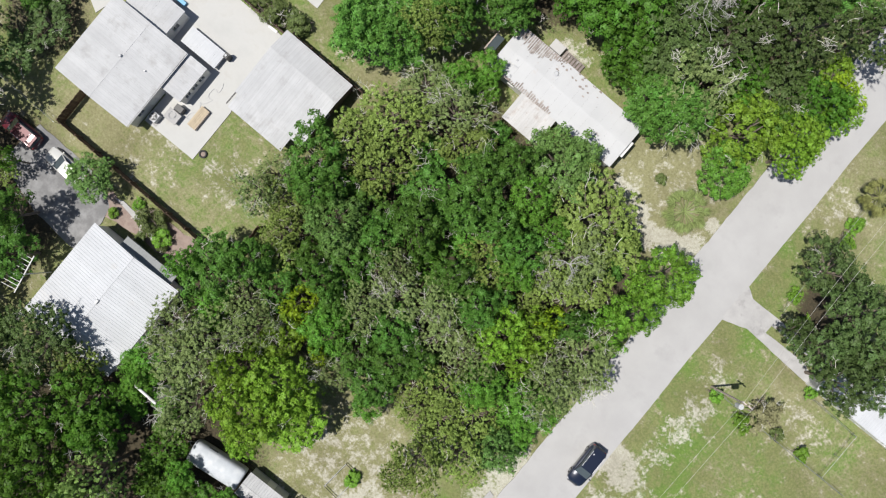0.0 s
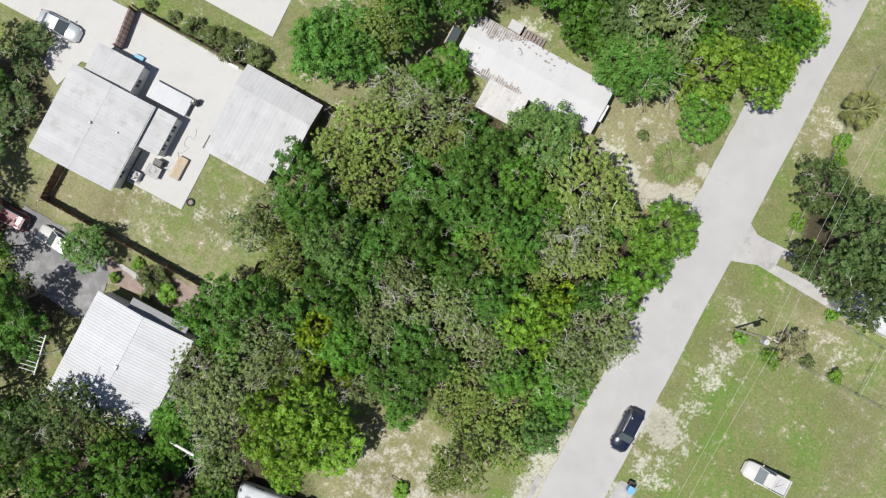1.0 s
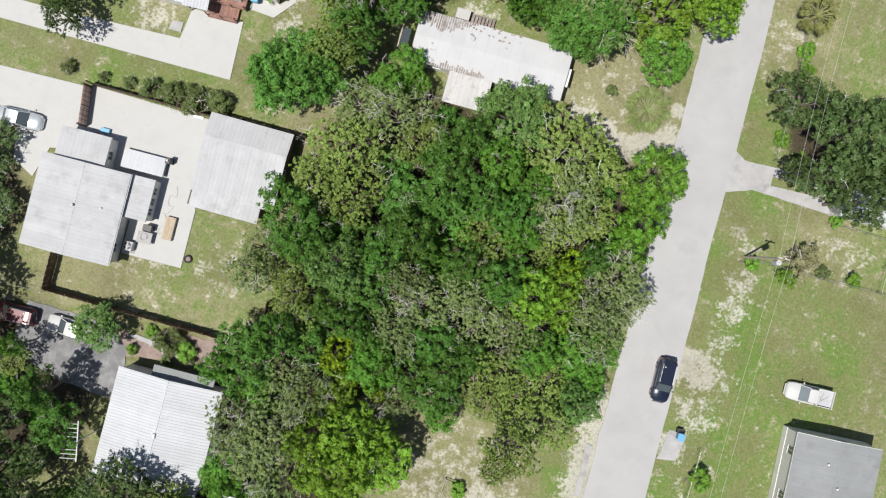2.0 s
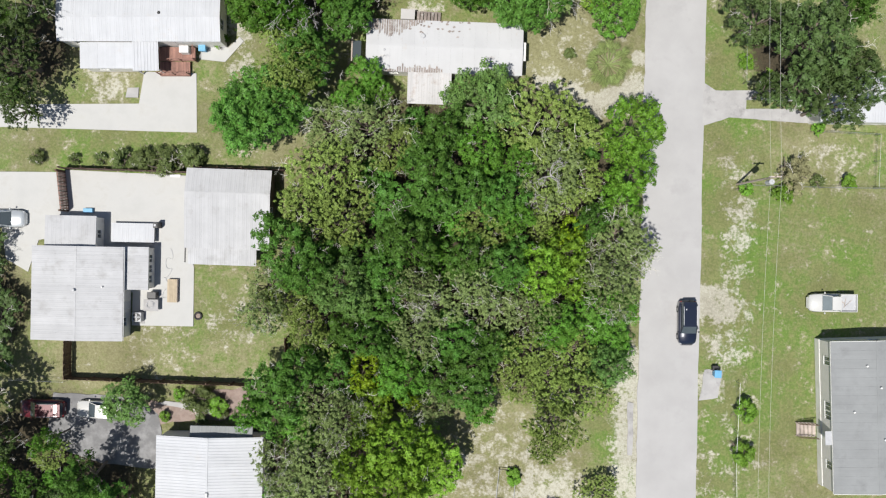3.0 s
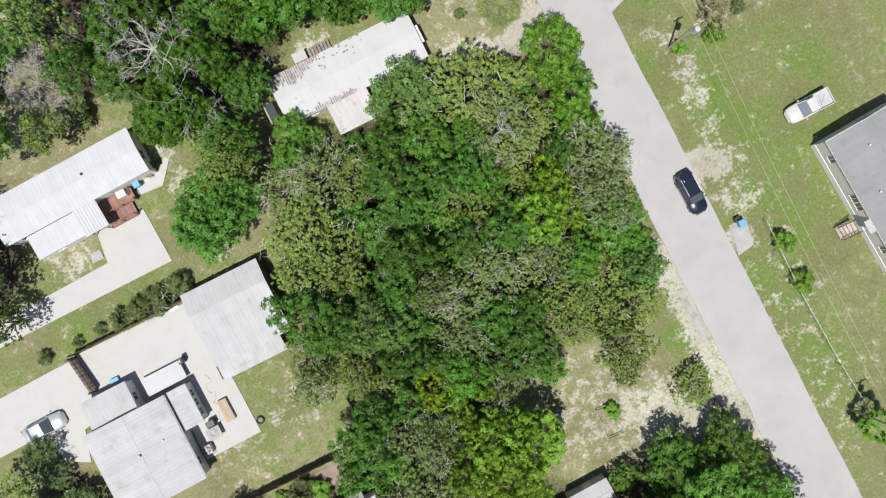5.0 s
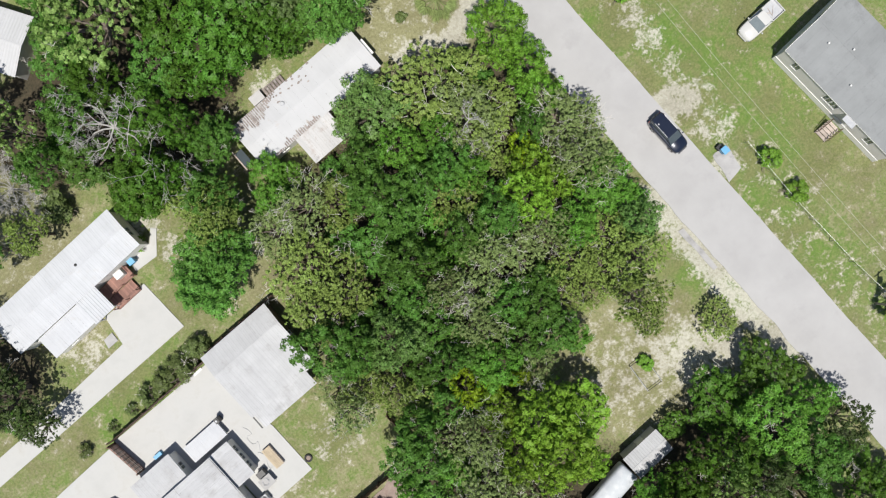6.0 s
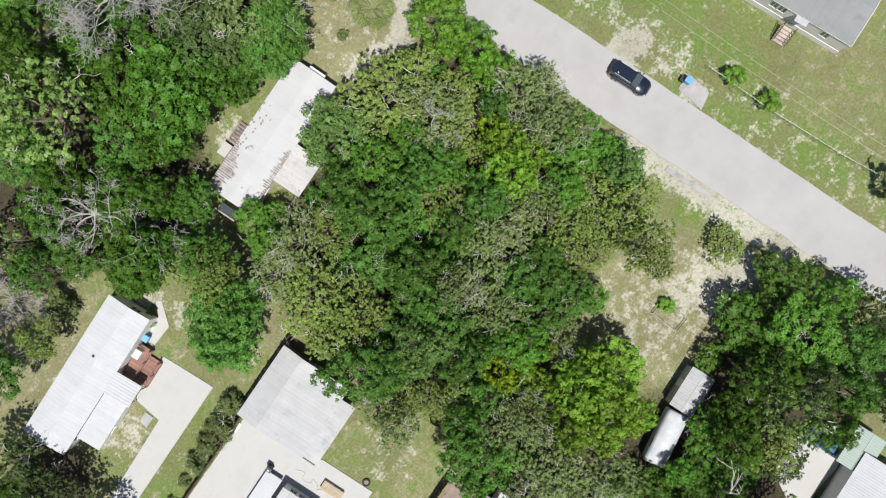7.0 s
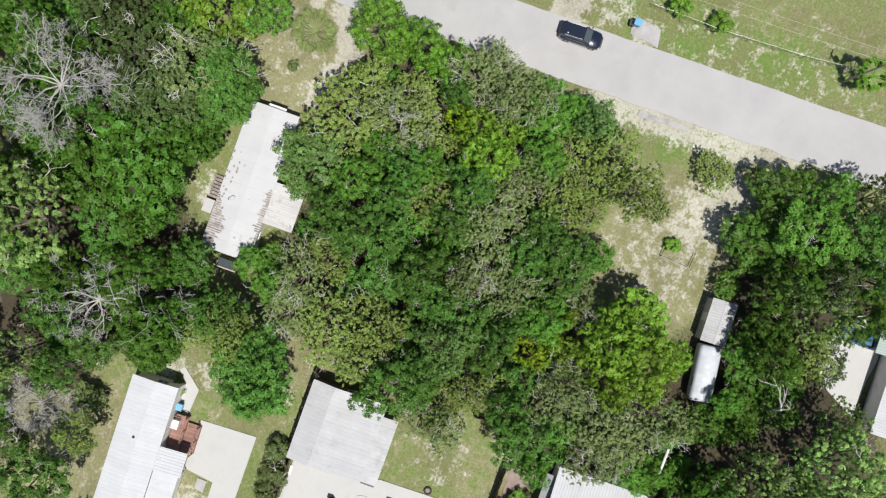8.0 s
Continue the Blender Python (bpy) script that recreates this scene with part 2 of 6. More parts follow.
    "grey_shrub": leaves("grey_shrub_leaves", (0.16, 0.155, 0.085)),
    "bright_shrub": leaves("bright_shrub_leaves", (0.115, 0.22, 0.035)),
}


# ---- building blocks ----
def thing(name, x, y, z=0.0, turn=0.0, label="", category="", group="", kind=""):
    e = new(name)
    e.matrix_basis = pose(x, y, z, 0, 0, turn)
    e.empty_display_size = 0.2
    return tagged(e, label, category, group, kind)


def part(name, shape, material, parent=None, label="", m=None, smooth=False):
    """Links a bmesh, or mesh data made before, as ONE mesh object under a thing or a part."""
    if isinstance(shape, bmesh.types.BMesh):
        me = bpy.data.meshes.new(name)
        bmesh.ops.recalc_face_normals(shape, faces=shape.faces)
        shape.to_mesh(me)
        shape.free()
    else:
        me = shape
    if material and not me.materials:
        me.materials.append(M[material])
    if smooth:
        me.polygons.foreach_set("use_smooth", [True] * len(me.polygons))
    ob = new(name, me)
    if parent:
        ob.parent = parent
    if m is not None:
        ob.matrix_basis = m
    return tagged(ob, label)


def box(bm, x0, y0, z0, x1, y1, z1, bevel=0.0):
    c = Vector(((x0 + x1) / 2, (y0 + y1) / 2, (z0 + z1) / 2))
    got = bmesh.ops.create_cube(bm, size=1, matrix=Matrix.Translation(c) @ Matrix.Diagonal((x1 - x0, y1 - y0, z1 - z0, 1)))
    if bevel:
        edges = list({e for v in got["verts"] for e in v.link_edges})
        bmesh.ops.bevel(bm, geom=edges, offset=bevel, segments=1, affect="EDGES")
    return bm


def boxed(*b, bevel=0.0):
    return box(bmesh.new(), *b, bevel=bevel)


def tube(bm, a, b, ra, rb=None, sides=8):
    a, b = Vector(a), Vector(b)
    rb = ra if rb is None else rb
    d = b - a
    m = Matrix.Translation((a + b) / 2) @ d.to_track_quat("Z", "Y").to_matrix().to_4x4()
    bmesh.ops.create_cone(bm, cap_ends=True, segments=sides, radius1=ra, radius2=rb, depth=d.length, matrix=m)
    return bm


def tubed(a, b, ra, rb=None, sides=8):
    return tube(bmesh.new(), a, b, ra, rb, sides)


def prism(poly, z0, z1):
    bm = bmesh.new()
    f = bm.faces.new([bm.verts.new((x, y, z0)) for x, y in poly])
    got = bmesh.ops.extrude_face_region(bm, geom=[f])
    for v in got["geom"]:
        if isinstance(v, bmesh.types.BMVert):
            v.co.z = z1
    bmesh.ops.triangulate(bm, faces=[f for f in bm.faces if len(f.verts) > 4])
    return bm


def ragged(poly, step=0.5, rough=0.12, seed=1.0):
    """The outline with points every step and an uneven edge."""
    out = []
    for i, a in enumerate(poly):
        b = poly[(i + 1) % len(poly)]
        n = max(1, int(math.dist(a, b) / step))
        for k in range(n):
            x, y = a[0] + (b[0] - a[0]) * k / n, a[1] + (b[1] - a[1]) * k / n
            v = noise.noise_vector((x * 0.9, y * 0.9, seed)) * rough + noise.noise_vector((x * 0.25, y * 0.25, seed + 5)) * rough * 1.5
            out.append((x + v.x, y + v.y))
    return out


def mesh_of(name, verts, faces, material=None):
    me = bpy.data.meshes.new(name)
    me.from_pydata(verts, [], faces)
    me.update()
    if material:
        me.materials.append(M[material])
    return me


# ---- the ground: one sheet out to the horizon ----
GROUND_MARKS = {
    "sand": [(28.4, -2.2, 1.6, 1.7), (30.3, -2.3, 1.9, 1.3), (32.5, -2.6, 1.6, 0.8), (30.0, -10.6, 1.5, 1.0), *((20.7 - 0.125 * y, y, 1.9, 1.35) for y in (-9.5, -11.0, -12.5, -14.0, -15.5, -17.0, -18.5, -20.0, -21.5, -23.0, -24.5, -26.0, -28.0, -30.0)), (-36.5, 11.6, 2.4, 0.8), (-19.5, 13.0, 2.0, 0.9), (-22.5, 14.5, 2.0, 0.9),
             (10, -21, 5, 0.5), (15.5, -25, 4.0, 1.1), (18.5, -26.5, 3.0, 1.25), (6, -24, 4, 0.35), (16, -29, 4, 0.6), (33, -30, 6, 0.3), (31, -20, 4, 0.3),
             (29.6, 12, 1.6, 0.7), (30.8, 8, 1.8, 0.8), (31, 5, 2.0, 0.8), (31, 1.3, 1.6, 0.6), (31.5, -6.5, 2.2, 0.8), (33, -13, 2.6, 0.4), (34.5, -18, 2.6, 0.4), (40, 14.5, 3, 0.5), (-21, 8.5, 2.5, 0.5),
             (-24, 18.5, 2.0, 0.9), (-27, -15, 3, 0.4), (-20, -11, 3, 0.45), (-36, 22.5, 4, 0.3), (25.5, 33, 3, 0.5)],
    "green": [(26.5, 20, 3, 0.9), (25, 27, 3, 0.9), (38, 3, 8, 1.2), (38, -12, 8, 0.8), (37, -22, 8, 0.7), (30, -15, 4, 0.7), (27, 8, 3, 1.2), (28.5, 26, 4, 0.9), (40, -25, 8, 0.4), (33, -6, 3, 0.6), (-34, 5, 6, 0.7),
              (20.5, -17.5, 2.5, 0.9), (-22, -14, 4, 0.3), (28, 17, 3, 0.8), (36, 15, 5, 0.4)],
    "dry": [(11, 20.5, 6.5, 1.3), (-34, -17, 4, 0.7), (-27, -16, 3, 0.5), (10, -21, 8, 0.6), (-36, 23.5, 7, 0.7), (38, 5.5, 3.5, 0.5), (37, 15, 4, 0.6), (-20, -15.5, 3, 0.5), (-17, 7.5, 3, 0.6),
            (6, -25.5, 3, 0.8), (16, -27, 5, 0.7), (26, 34, 5, 0.6), (-35, 11.5, 3, 0.6), (-44, -9, 4, 0.6), (40, -22, 6, 0.4)],
    # woodland floor: fallen leaves, coloured darker for the shade under the crowns
    "shaded_litter": [(0, 0, 15, 1.0), (-5, -11, 8, 0.9), (8, 6, 11, 0.9), (12, -6, 8, 0.9), (-10, -25, 8, 1.0), (-16, 31, 10, 1.0), (3, 35, 9, 1.0),
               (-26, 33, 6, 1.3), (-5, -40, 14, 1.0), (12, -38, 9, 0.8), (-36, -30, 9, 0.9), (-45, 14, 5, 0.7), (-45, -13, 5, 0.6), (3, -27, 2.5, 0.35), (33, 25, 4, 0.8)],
}
# bare dirt round the palm and the old trailer reads as dry sand
GROUND_MARKS["sand"] += [(9, -23, 6, 0.6), (14, -20, 4, 0.35), (-5.5, 24.0, 1.2, 0.9), (-3.5, 24.3, 1.0, 0.8), (-11.5, 17.6, 1.5, 0.5), (10.5, 20.5, 4.0, 0.42), (9, 18.0, 1.3, 1.5), (11.5, 17.2, 1.3, 1.7), (14, 16.6, 1.5, 1.8), (16.4, 17.2, 1.5, 1.9), (17.9, 19, 1.2, 1.8), (18.0, 22, 0.9, 1.5), (14, 24, 3, 0.45)]


def build_ground():
    near = np.arange(-64, 64.01, 0.8)
    far = np.array([70, 80, 95, 120, 160, 230, 350, 600, 1100, 2000, 3500.0])
    ax = np.concatenate([-far[::-1], near, far])
    n = len(ax)
    X, Y = np.meshgrid(ax, ax)
    inside = np.clip((66 - np.maximum(abs(X), abs(Y))) / 8, 0, 1)
    Z = -0.02 + inside * (0.03 * np.sin(X * 0.35 + 1) * np.cos(Y * 0.31) + 0.012 * np.sin(X * 1.7) * np.sin(Y * 1.3 + 2) - 0.03)
    verts = np.stack([X, Y, Z], -1).reshape(-1, 3)
    i = np.arange(n * n).reshape(n, n)
    quads = np.stack([i[:-1, :-1], i[:-1, 1:], i[1:, 1:], i[1:, :-1]], -1).reshape(-1, 4)
    me = mesh_of("ground", verts.tolist(), quads.tolist(), "earth")
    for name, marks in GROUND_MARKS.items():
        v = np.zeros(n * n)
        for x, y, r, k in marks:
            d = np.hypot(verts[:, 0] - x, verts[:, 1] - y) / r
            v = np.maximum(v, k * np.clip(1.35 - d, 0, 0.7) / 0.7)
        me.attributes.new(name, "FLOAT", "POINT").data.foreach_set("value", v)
    me.polygons.foreach_set("use_smooth", [True] * len(me.polygons))
    tagged(new("ground", me), "patchy lawn with dry grass and pale sand", "ground", kind="structure")


build_ground()


def slab(name, poly, material, z=0.06, label="", category="pavement", edge=0.04, step=0.7):
    ob = part(name, prism(ragged(poly, step, edge, len(name)), -0.12, z), material)
    return tagged(ob, label, category, kind="structure")


# the road runs straight, 7 degrees off the world's y
def build_road():
    k = -6.5 / 51.9
    left, right = [], []
    ys = list(np.arange(-70, 70.1, 0.6))
    for y in [-3000, -600] + ys + [600, 3000]:
        wob = noise.noise((3.1, y * 0.35, 0)) * 0.22 + noise.noise((7.7, y * 1.3, 0)) * 0.10
        wob2 = noise.noise((13.1, y * 0.15, 0)) * 0.12 + noise.noise((17.7, y * 1.3, 0)) * 0.03
        left.append((21.3 + (y - 0) * k + wob, y))
        right.append((27.63 + (y - 0) * k + wob2, y))
    verts = []
    for (lx, y), (rx, _) in zip(left, right):
        verts += [(lx, y, -0.1), (lx, y, 0.045), (lx + 0.8, y, 0.07), ((lx + rx) / 2, y, 0.10), (rx - 0.8, y, 0.07), (rx, y, 0.045), (rx, y, -0.1)]
    faces = [(i * 7 + j, i * 7 + j + 1, i * 7 + j + 8, i * 7 + j + 7) for i in range(len(left) - 1) for j in range(6)]
    ob = part("road", mesh_of("road", verts, faces, "asphalt"), None)
    tagged(ob, "sun-bleached pale grey asphalt road with ragged edges", "road", kind="structure")


build_road()
slab("patio", [(-39.2, 2.0), (-26.0, 3.25), (-24.9, -5.6), (-24.7, -6.1), (-23.9, -12.2), (-30.2, -13.0), (-30.6, -9.6), (-34, -9.6), (-39.0, -5.0)], "concrete", 0.07,
     "pale bare concrete patio slab beside the house", step=4, edge=0.01)
slab("driveway_house", [(-56, -0.6), (-39.25, 1.75), (-39.05, -5.0), (-41.0, -5.6), (-41.6, -9.0), (-44, -8), (-45, -4.6), (-56, -6)], "concrete", 0.065, "pale concrete driveway in front of the gate", step=4, edge=0.03)
slab("driveway_trailer", [(-32.6, 13.2), (-27.25, 13.8), (-26.35, 7.75), (-45.4, 5.55), (-60, 3.9), (-60, 6.2), (-45.5, 7.9), (-41.0, 8.6), (-32.7, 9.85)], "concrete", 0.06, "clean pale concrete driveway beside the trailer", step=4, edge=0.01)
slab("walkway", [(-27.2, 15.3), (-24.5, 15.4), (-22.9, 17.8), (-23.4, 18.2), (-24.3, 16.9), (-27.1, 16.9)], "concrete", 0.05, "pale concrete walkway at the trailer's end", step=2, edge=0.02)
slab("slab_step", [(-34.2, 10.3), (-32.9, 10.45), (-32.95, 11.5), (-34.1, 11.3)], "grey_concrete", 0.05, "small grey concrete pad in the grass", step=2)
slab("driveway_asphalt", [(-37.5, -26.5), (-37.3, -21.0), (-29.5, -20.2), (-26.2, -21.6), (-25.6, -23.4), (-25.6, -27.4), (-31, -27.6)], "old_asphalt", 0.05, "grey cracked asphalt parking place", edge=0.15, step=0.8)
slab("gravel_bed", [(-27.6, -22.6), (-27.0, -20.6), (-22.5, -20.3), (-20.6, -18.2), (-15.5, -17.6), (-15.0, -20.9)], "gravel", 0.03, "pinkish gravel and mulch bed behind the barn", edge=0.5)
slab("path", [(-26.5, -20.7), (-25.6, -20.3), (-20.0, -20.2), (-19.5, -21.0), (-22, -20.9)], "grey_concrete", 0.045, "narrow concrete path beside the gravel", edge=0.08)
slab("driveway_east", [(24.6, 20.6), (26.3, 19.85), (34.1, 20.95), (34.4, 19.85), (29.6, 19.3), (29.75, 18.35), (34.5, 19.15), (37.4, 18.6), (36.8, 17.9), (28.1, 17.25), (25.35, 15.9)],
     "grey_concrete", 0.05, "grey concrete driveway with two wheel strips", edge=0.06)
slab("culvert_pad", [(28.9, -9.1), (31.0, -9.0), (31.2, -11.6), (29.3, -12.3)], "grey_concrete", 0.03, "worn grey pad at the road's edge", edge=0.5)
slab("driveway_far", [(3.0, -48.2), (4.6, -44.6), (6.4, -42.4), (9.4, -42.2), (13.4, -44.4), (13.8, -47.6)], "concrete", 0.05, "pale concrete yard before the far white house", step=2, edge=0.2)
slab("gutter", [(22.0, -13.6), (22.65, -13.6), (23.3, -19.0), (22.75, -19.0)], "grey_concrete", 0.035, "grey worn strip along the road's edge", edge=0.1)


# ---- houses ----
def run_of_wall(length, height, thick, holes):
    """A wall along +x, all one piece, with openings (from, to, bottom, top) that go right through."""
    xs = sorted({0.0, length, *(q for h in holes for q in h[:2])})
    zs = sorted({0.0, height, *(q for h in holes for q in h[2:])})

    def solid(i, k):
        if not (0 <= i < len(xs) - 1 and 0 <= k < len(zs) - 1):
            return False
        x, z = (xs[i] + xs[i + 1]) / 2, (zs[k] + zs[k + 1]) / 2
        return not any(h[0] < x < h[1] and h[2] < z < h[3] for h in holes)

    bm, have = bmesh.new(), {}

    def at(i, y, k):
        if (i, y, k) not in have:
            have[i, y, k] = bm.verts.new((xs[i], y * thick, zs[k]))
        return have[i, y, k]

    for i in range(len(xs) - 1):
        for k in range(len(zs) - 1):
            if solid(i, k):
                for y in (0, 1):
                    bm.faces.new((at(i, y, k), at(i + 1, y, k), at(i + 1, y, k + 1), at(i, y, k + 1)))
                for di, dk, a, c in ((-1, 0, (i, k), (i, k + 1)), (1, 0, (i + 1, k), (i + 1, k + 1)), (0, -1, (i, k), (i + 1, k)), (0, 1, (i, k + 1), (i + 1, k + 1))):
                    if not solid(i + di, k + dk):
                        bm.faces.new((at(a[0], 0, a[1]), at(c[0], 0, c[1]), at(c[0], 1, c[1]), at(a[0], 1, a[1])))
    return bm


def window_at(parent, m, s0, s1, z0, z1, bars=1):
    bm, t = bmesh.new(), 0.07
    for b in ((s0 - t, -0.03, z0 - t, s1 + t, 0.05, z0), (s0 - t, -0.03, z1, s1 + t, 0.05, z1 + t), (s0 - t, -0.03, z0, s0, 0.05, z1), (s1, -0.03, z0, s1 + t, 0.05, z1)):
        box(bm, *b)
    for i in range(bars):
        s = s0 + (s1 - s0) * (i + 1) / (bars + 1)
        box(bm, s - 0.03, -0.02, z0, s + 0.03, 0.04, z1)
    w = part("window", bm, "trim", parent, "white window frame", m)
    part("pane", boxed(s0, 0.0, z0, s1, 0.012, z1), "pane", w, "window glass")
    part("sill", boxed(s0 - 0.08, -0.06, z0 - 0.11, s1 + 0.08, -0.031, z0 - 0.071), "trim", w)
    return w


def door_at(parent, m, s0, s1, z0, z1, material="trim"):
    d = part("door", boxed(s0 + 0.02, 0.02, z0, s1 - 0.02, 0.07, z1 - 0.02, bevel=0.008), material, parent, "plain house door", m)
    part("door_handle", tubed((s1 - 0.12, -0.04, z0 + 1.0), (s1 - 0.12, 0.02, z0 + 1.0), 0.03), "steel", d)


def walls(parent, lx, ly, h, material, windows=(), doors=(), thick=0.14, z=0.0, x=0.0, y=0.0):
    """Four walls round (x, y); windows and doors are (side, from, to, bottom, top)."""
    sides = {
        "s": (pose(x - lx / 2, y - ly / 2, z), lx), "e": (pose(x + lx / 2, y - ly / 2 + thick, z, 0, 0, 90), ly - 2 * thick),
        "n": (pose(x + lx / 2, y + ly / 2, z, 0, 0, 180), lx), "w": (pose(x - lx / 2, y + ly / 2 - thick, z, 0, 0, 270), ly - 2 * thick)}
    for k, (m, length) in sides.items():
        holes = [q[1:5] for q in list(windows) + list(doors) if q[0] == k]
        part("wall", run_of_wall(length, h, thick, holes), material, parent, m=m)
        for q in windows:
            if q[0] == k:
                window_at(parent, m, *q[1:5])
        for q in doors:
            if q[0] == k:
                door_at(parent, m, *q[1:5])
    part("floor_slab", boxed(x - lx / 2 + thick, y - ly / 2 + thick, z + 0.02, x + lx / 2 - thick, y + ly / 2 - thick, z + 0.12), "dark_room", parent)


def panel_mesh(run, width, ribs, rib_h, material):
    """A ribbed sheet: run along +x, width along +y, ribs along the run."""
    prof, step = [(0.0, 0.0)], width / ribs
    for i in range(ribs):
        a = i * step
        prof += [(a + step * 0.30, 0.0), (a + step * 0.42, rib_h), (a + step * 0.58, rib_h), (a + step * 0.70, 0.0)]
    prof.append((width, 0.0))
    verts = [(xx, yy, zz) for xx in (0.0, run) for yy, zz in prof] + [(xx, yy, -0.03) for xx in (0.0, run) for yy in (0.0, width)]
    n = len(prof)
    faces = [(i, n + i, n + i + 1, i + 1) for i in range(n - 1)]
    b = 2 * n
    faces += [(b, b + 1, b + 3, b + 2), (n - 1, 2 * n - 1, b + 3, b + 1), (0, b, b + 2, n), tuple(range(n)) + (b + 1, b), tuple(range(2 * n - 1, n - 1, -1)) + (b + 2, b + 3)]
    return mesh_of("roof_panel", verts, faces, material)


def slope(parent, x, y, turn, z, run, drop, length, material, panel=0.9, ribs=3, rib_h=0.025, gap=0.005, odd=None):
    """A roof slope of ribbed sheets that starts at the high edge (x, y, z), falls along its own +x and is length wide along its own +y."""
    n = max(1, round(length / panel))
    w = length / n
    tilt = math.degrees(math.atan2(drop, run))
    me = panel_mesh(math.hypot(run, drop), w - gap, ribs, rib_h, material)
    other = None
    for i in range(n):
        data = me
        if odd and i in odd[1]:
            other = other or panel_mesh(math.hypot(run, drop), w - gap, ribs, rib_h, odd[0])
            data = other
        lift = 0.004 * math.sin(i * 2.3)
        part("roof_panel", data, None, parent, m=pose(x, y, z + lift, 0, 0, turn) @ pose(0, i * w, 0, 0, tilt, 0))


def gable(parent, lx, ly, h, rise, material, over=0.2, along="y", panel=0.9, ribs=3, rib_h=0.025, x=0.0, y=0.0, end="white_wall", shift=0.0, odd=None):
    """A gable roof; shift moves the ridge sideways."""
    t, a, b = (0, lx, ly) if along == "y" else (90, ly, lx)
    base = pose(x, y, 0, 0, 0, t)
    for sgn in (1, -1):
        run = a / 2 + over - sgn * shift
        hi = base @ Vector((shift, -sgn * (b / 2 + over), 0))
        slope(parent, hi.x, hi.y, t + (0 if sgn > 0 else 180), h + rise + 0.04, run, rise * run / (run - over), b + 2 * over, material, panel, ribs, rib_h,
              odd=odd if sgn > 0 else None)
    cap = bmesh.new()
    for sgn in (1, -1):
        box(cap, shift + (0 if sgn > 0 else -0.07), -b / 2 - over, h + rise + rib_h + 0.03, shift + (0.07 if sgn > 0 else 0), b / 2 + over, h + rise + rib_h + 0.05)
    part("ridge_cap", cap, material, parent, m=base)
    for yy in (-b / 2, b / 2 - 0.12):
        bm = bmesh.new()
        v = [bm.verts.new((p[0], q, p[1])) for q in (yy, yy + 0.12) for p in ((-a / 2, h), (a / 2, h), (shift, h + rise))]
        bm.faces.new(v[:3]), bm.faces.new(v[3:][::-1])
        for i, j in ((0, 1), (1, 2), (2, 0)):
            bm.faces.new((v[i], v[j], v[3 + j], v[3 + i]))
        part("gable_end", bm, end, parent, m=base)


def flat_roof(parent, lx, ly, h, material, x=0.0, y=0.0, over=0.15, fall=0.12, rim="trim", panel=0.9, ribs=2, rib_h=0.012, turn=90):
    """A nearly level sheet roof that falls along y (turn 90 or 270) or x (0 or 180), with an edge board."""
    a, b = (ly, lx) if turn in (90, 270) else (lx, ly)
    base = pose(x, y, 0, 0, 0, turn)
    hi = base @ Vector((-a / 2 - over, -b / 2 - over, 0))
    slope(parent, hi.x, hi.y, turn, h + fall + 0.10, a + 2 * over, fall, b + 2 * over, material, panel, ribs, rib_h)
    bm = bmesh.new()
    for s in (-1, 1):
        box(bm, min(s * (lx / 2 + over), s * (lx / 2 + over - 0.03)) + x, y - ly / 2 - over + 0.031, h - 0.10, max(s * (lx / 2 + over), s * (lx / 2 + over - 0.03)) + x, y + ly / 2 + over - 0.031, h + 0.06)
        box(bm, x - lx / 2 - over, min(s * (ly / 2 + over), s * (ly / 2 + over - 0.03)) + y, h - 0.10, x + lx / 2 + over, max(s * (ly / 2 + over), s * (ly / 2 + over - 0.03)) + y, h + 0.06)
    part("fascia", bm, rim, parent)


def vent_pipe(parent, x, y, z, r=0.07, h=0.35, material="grey_metal"):
    bm = tube(tubed((x, y, z), (x, y, z + h), r), (x, y, z + h), (x, y, z + h + 0.06), r * 1.9, r * 1.3)
    part("vent_pipe", bm, material, parent)


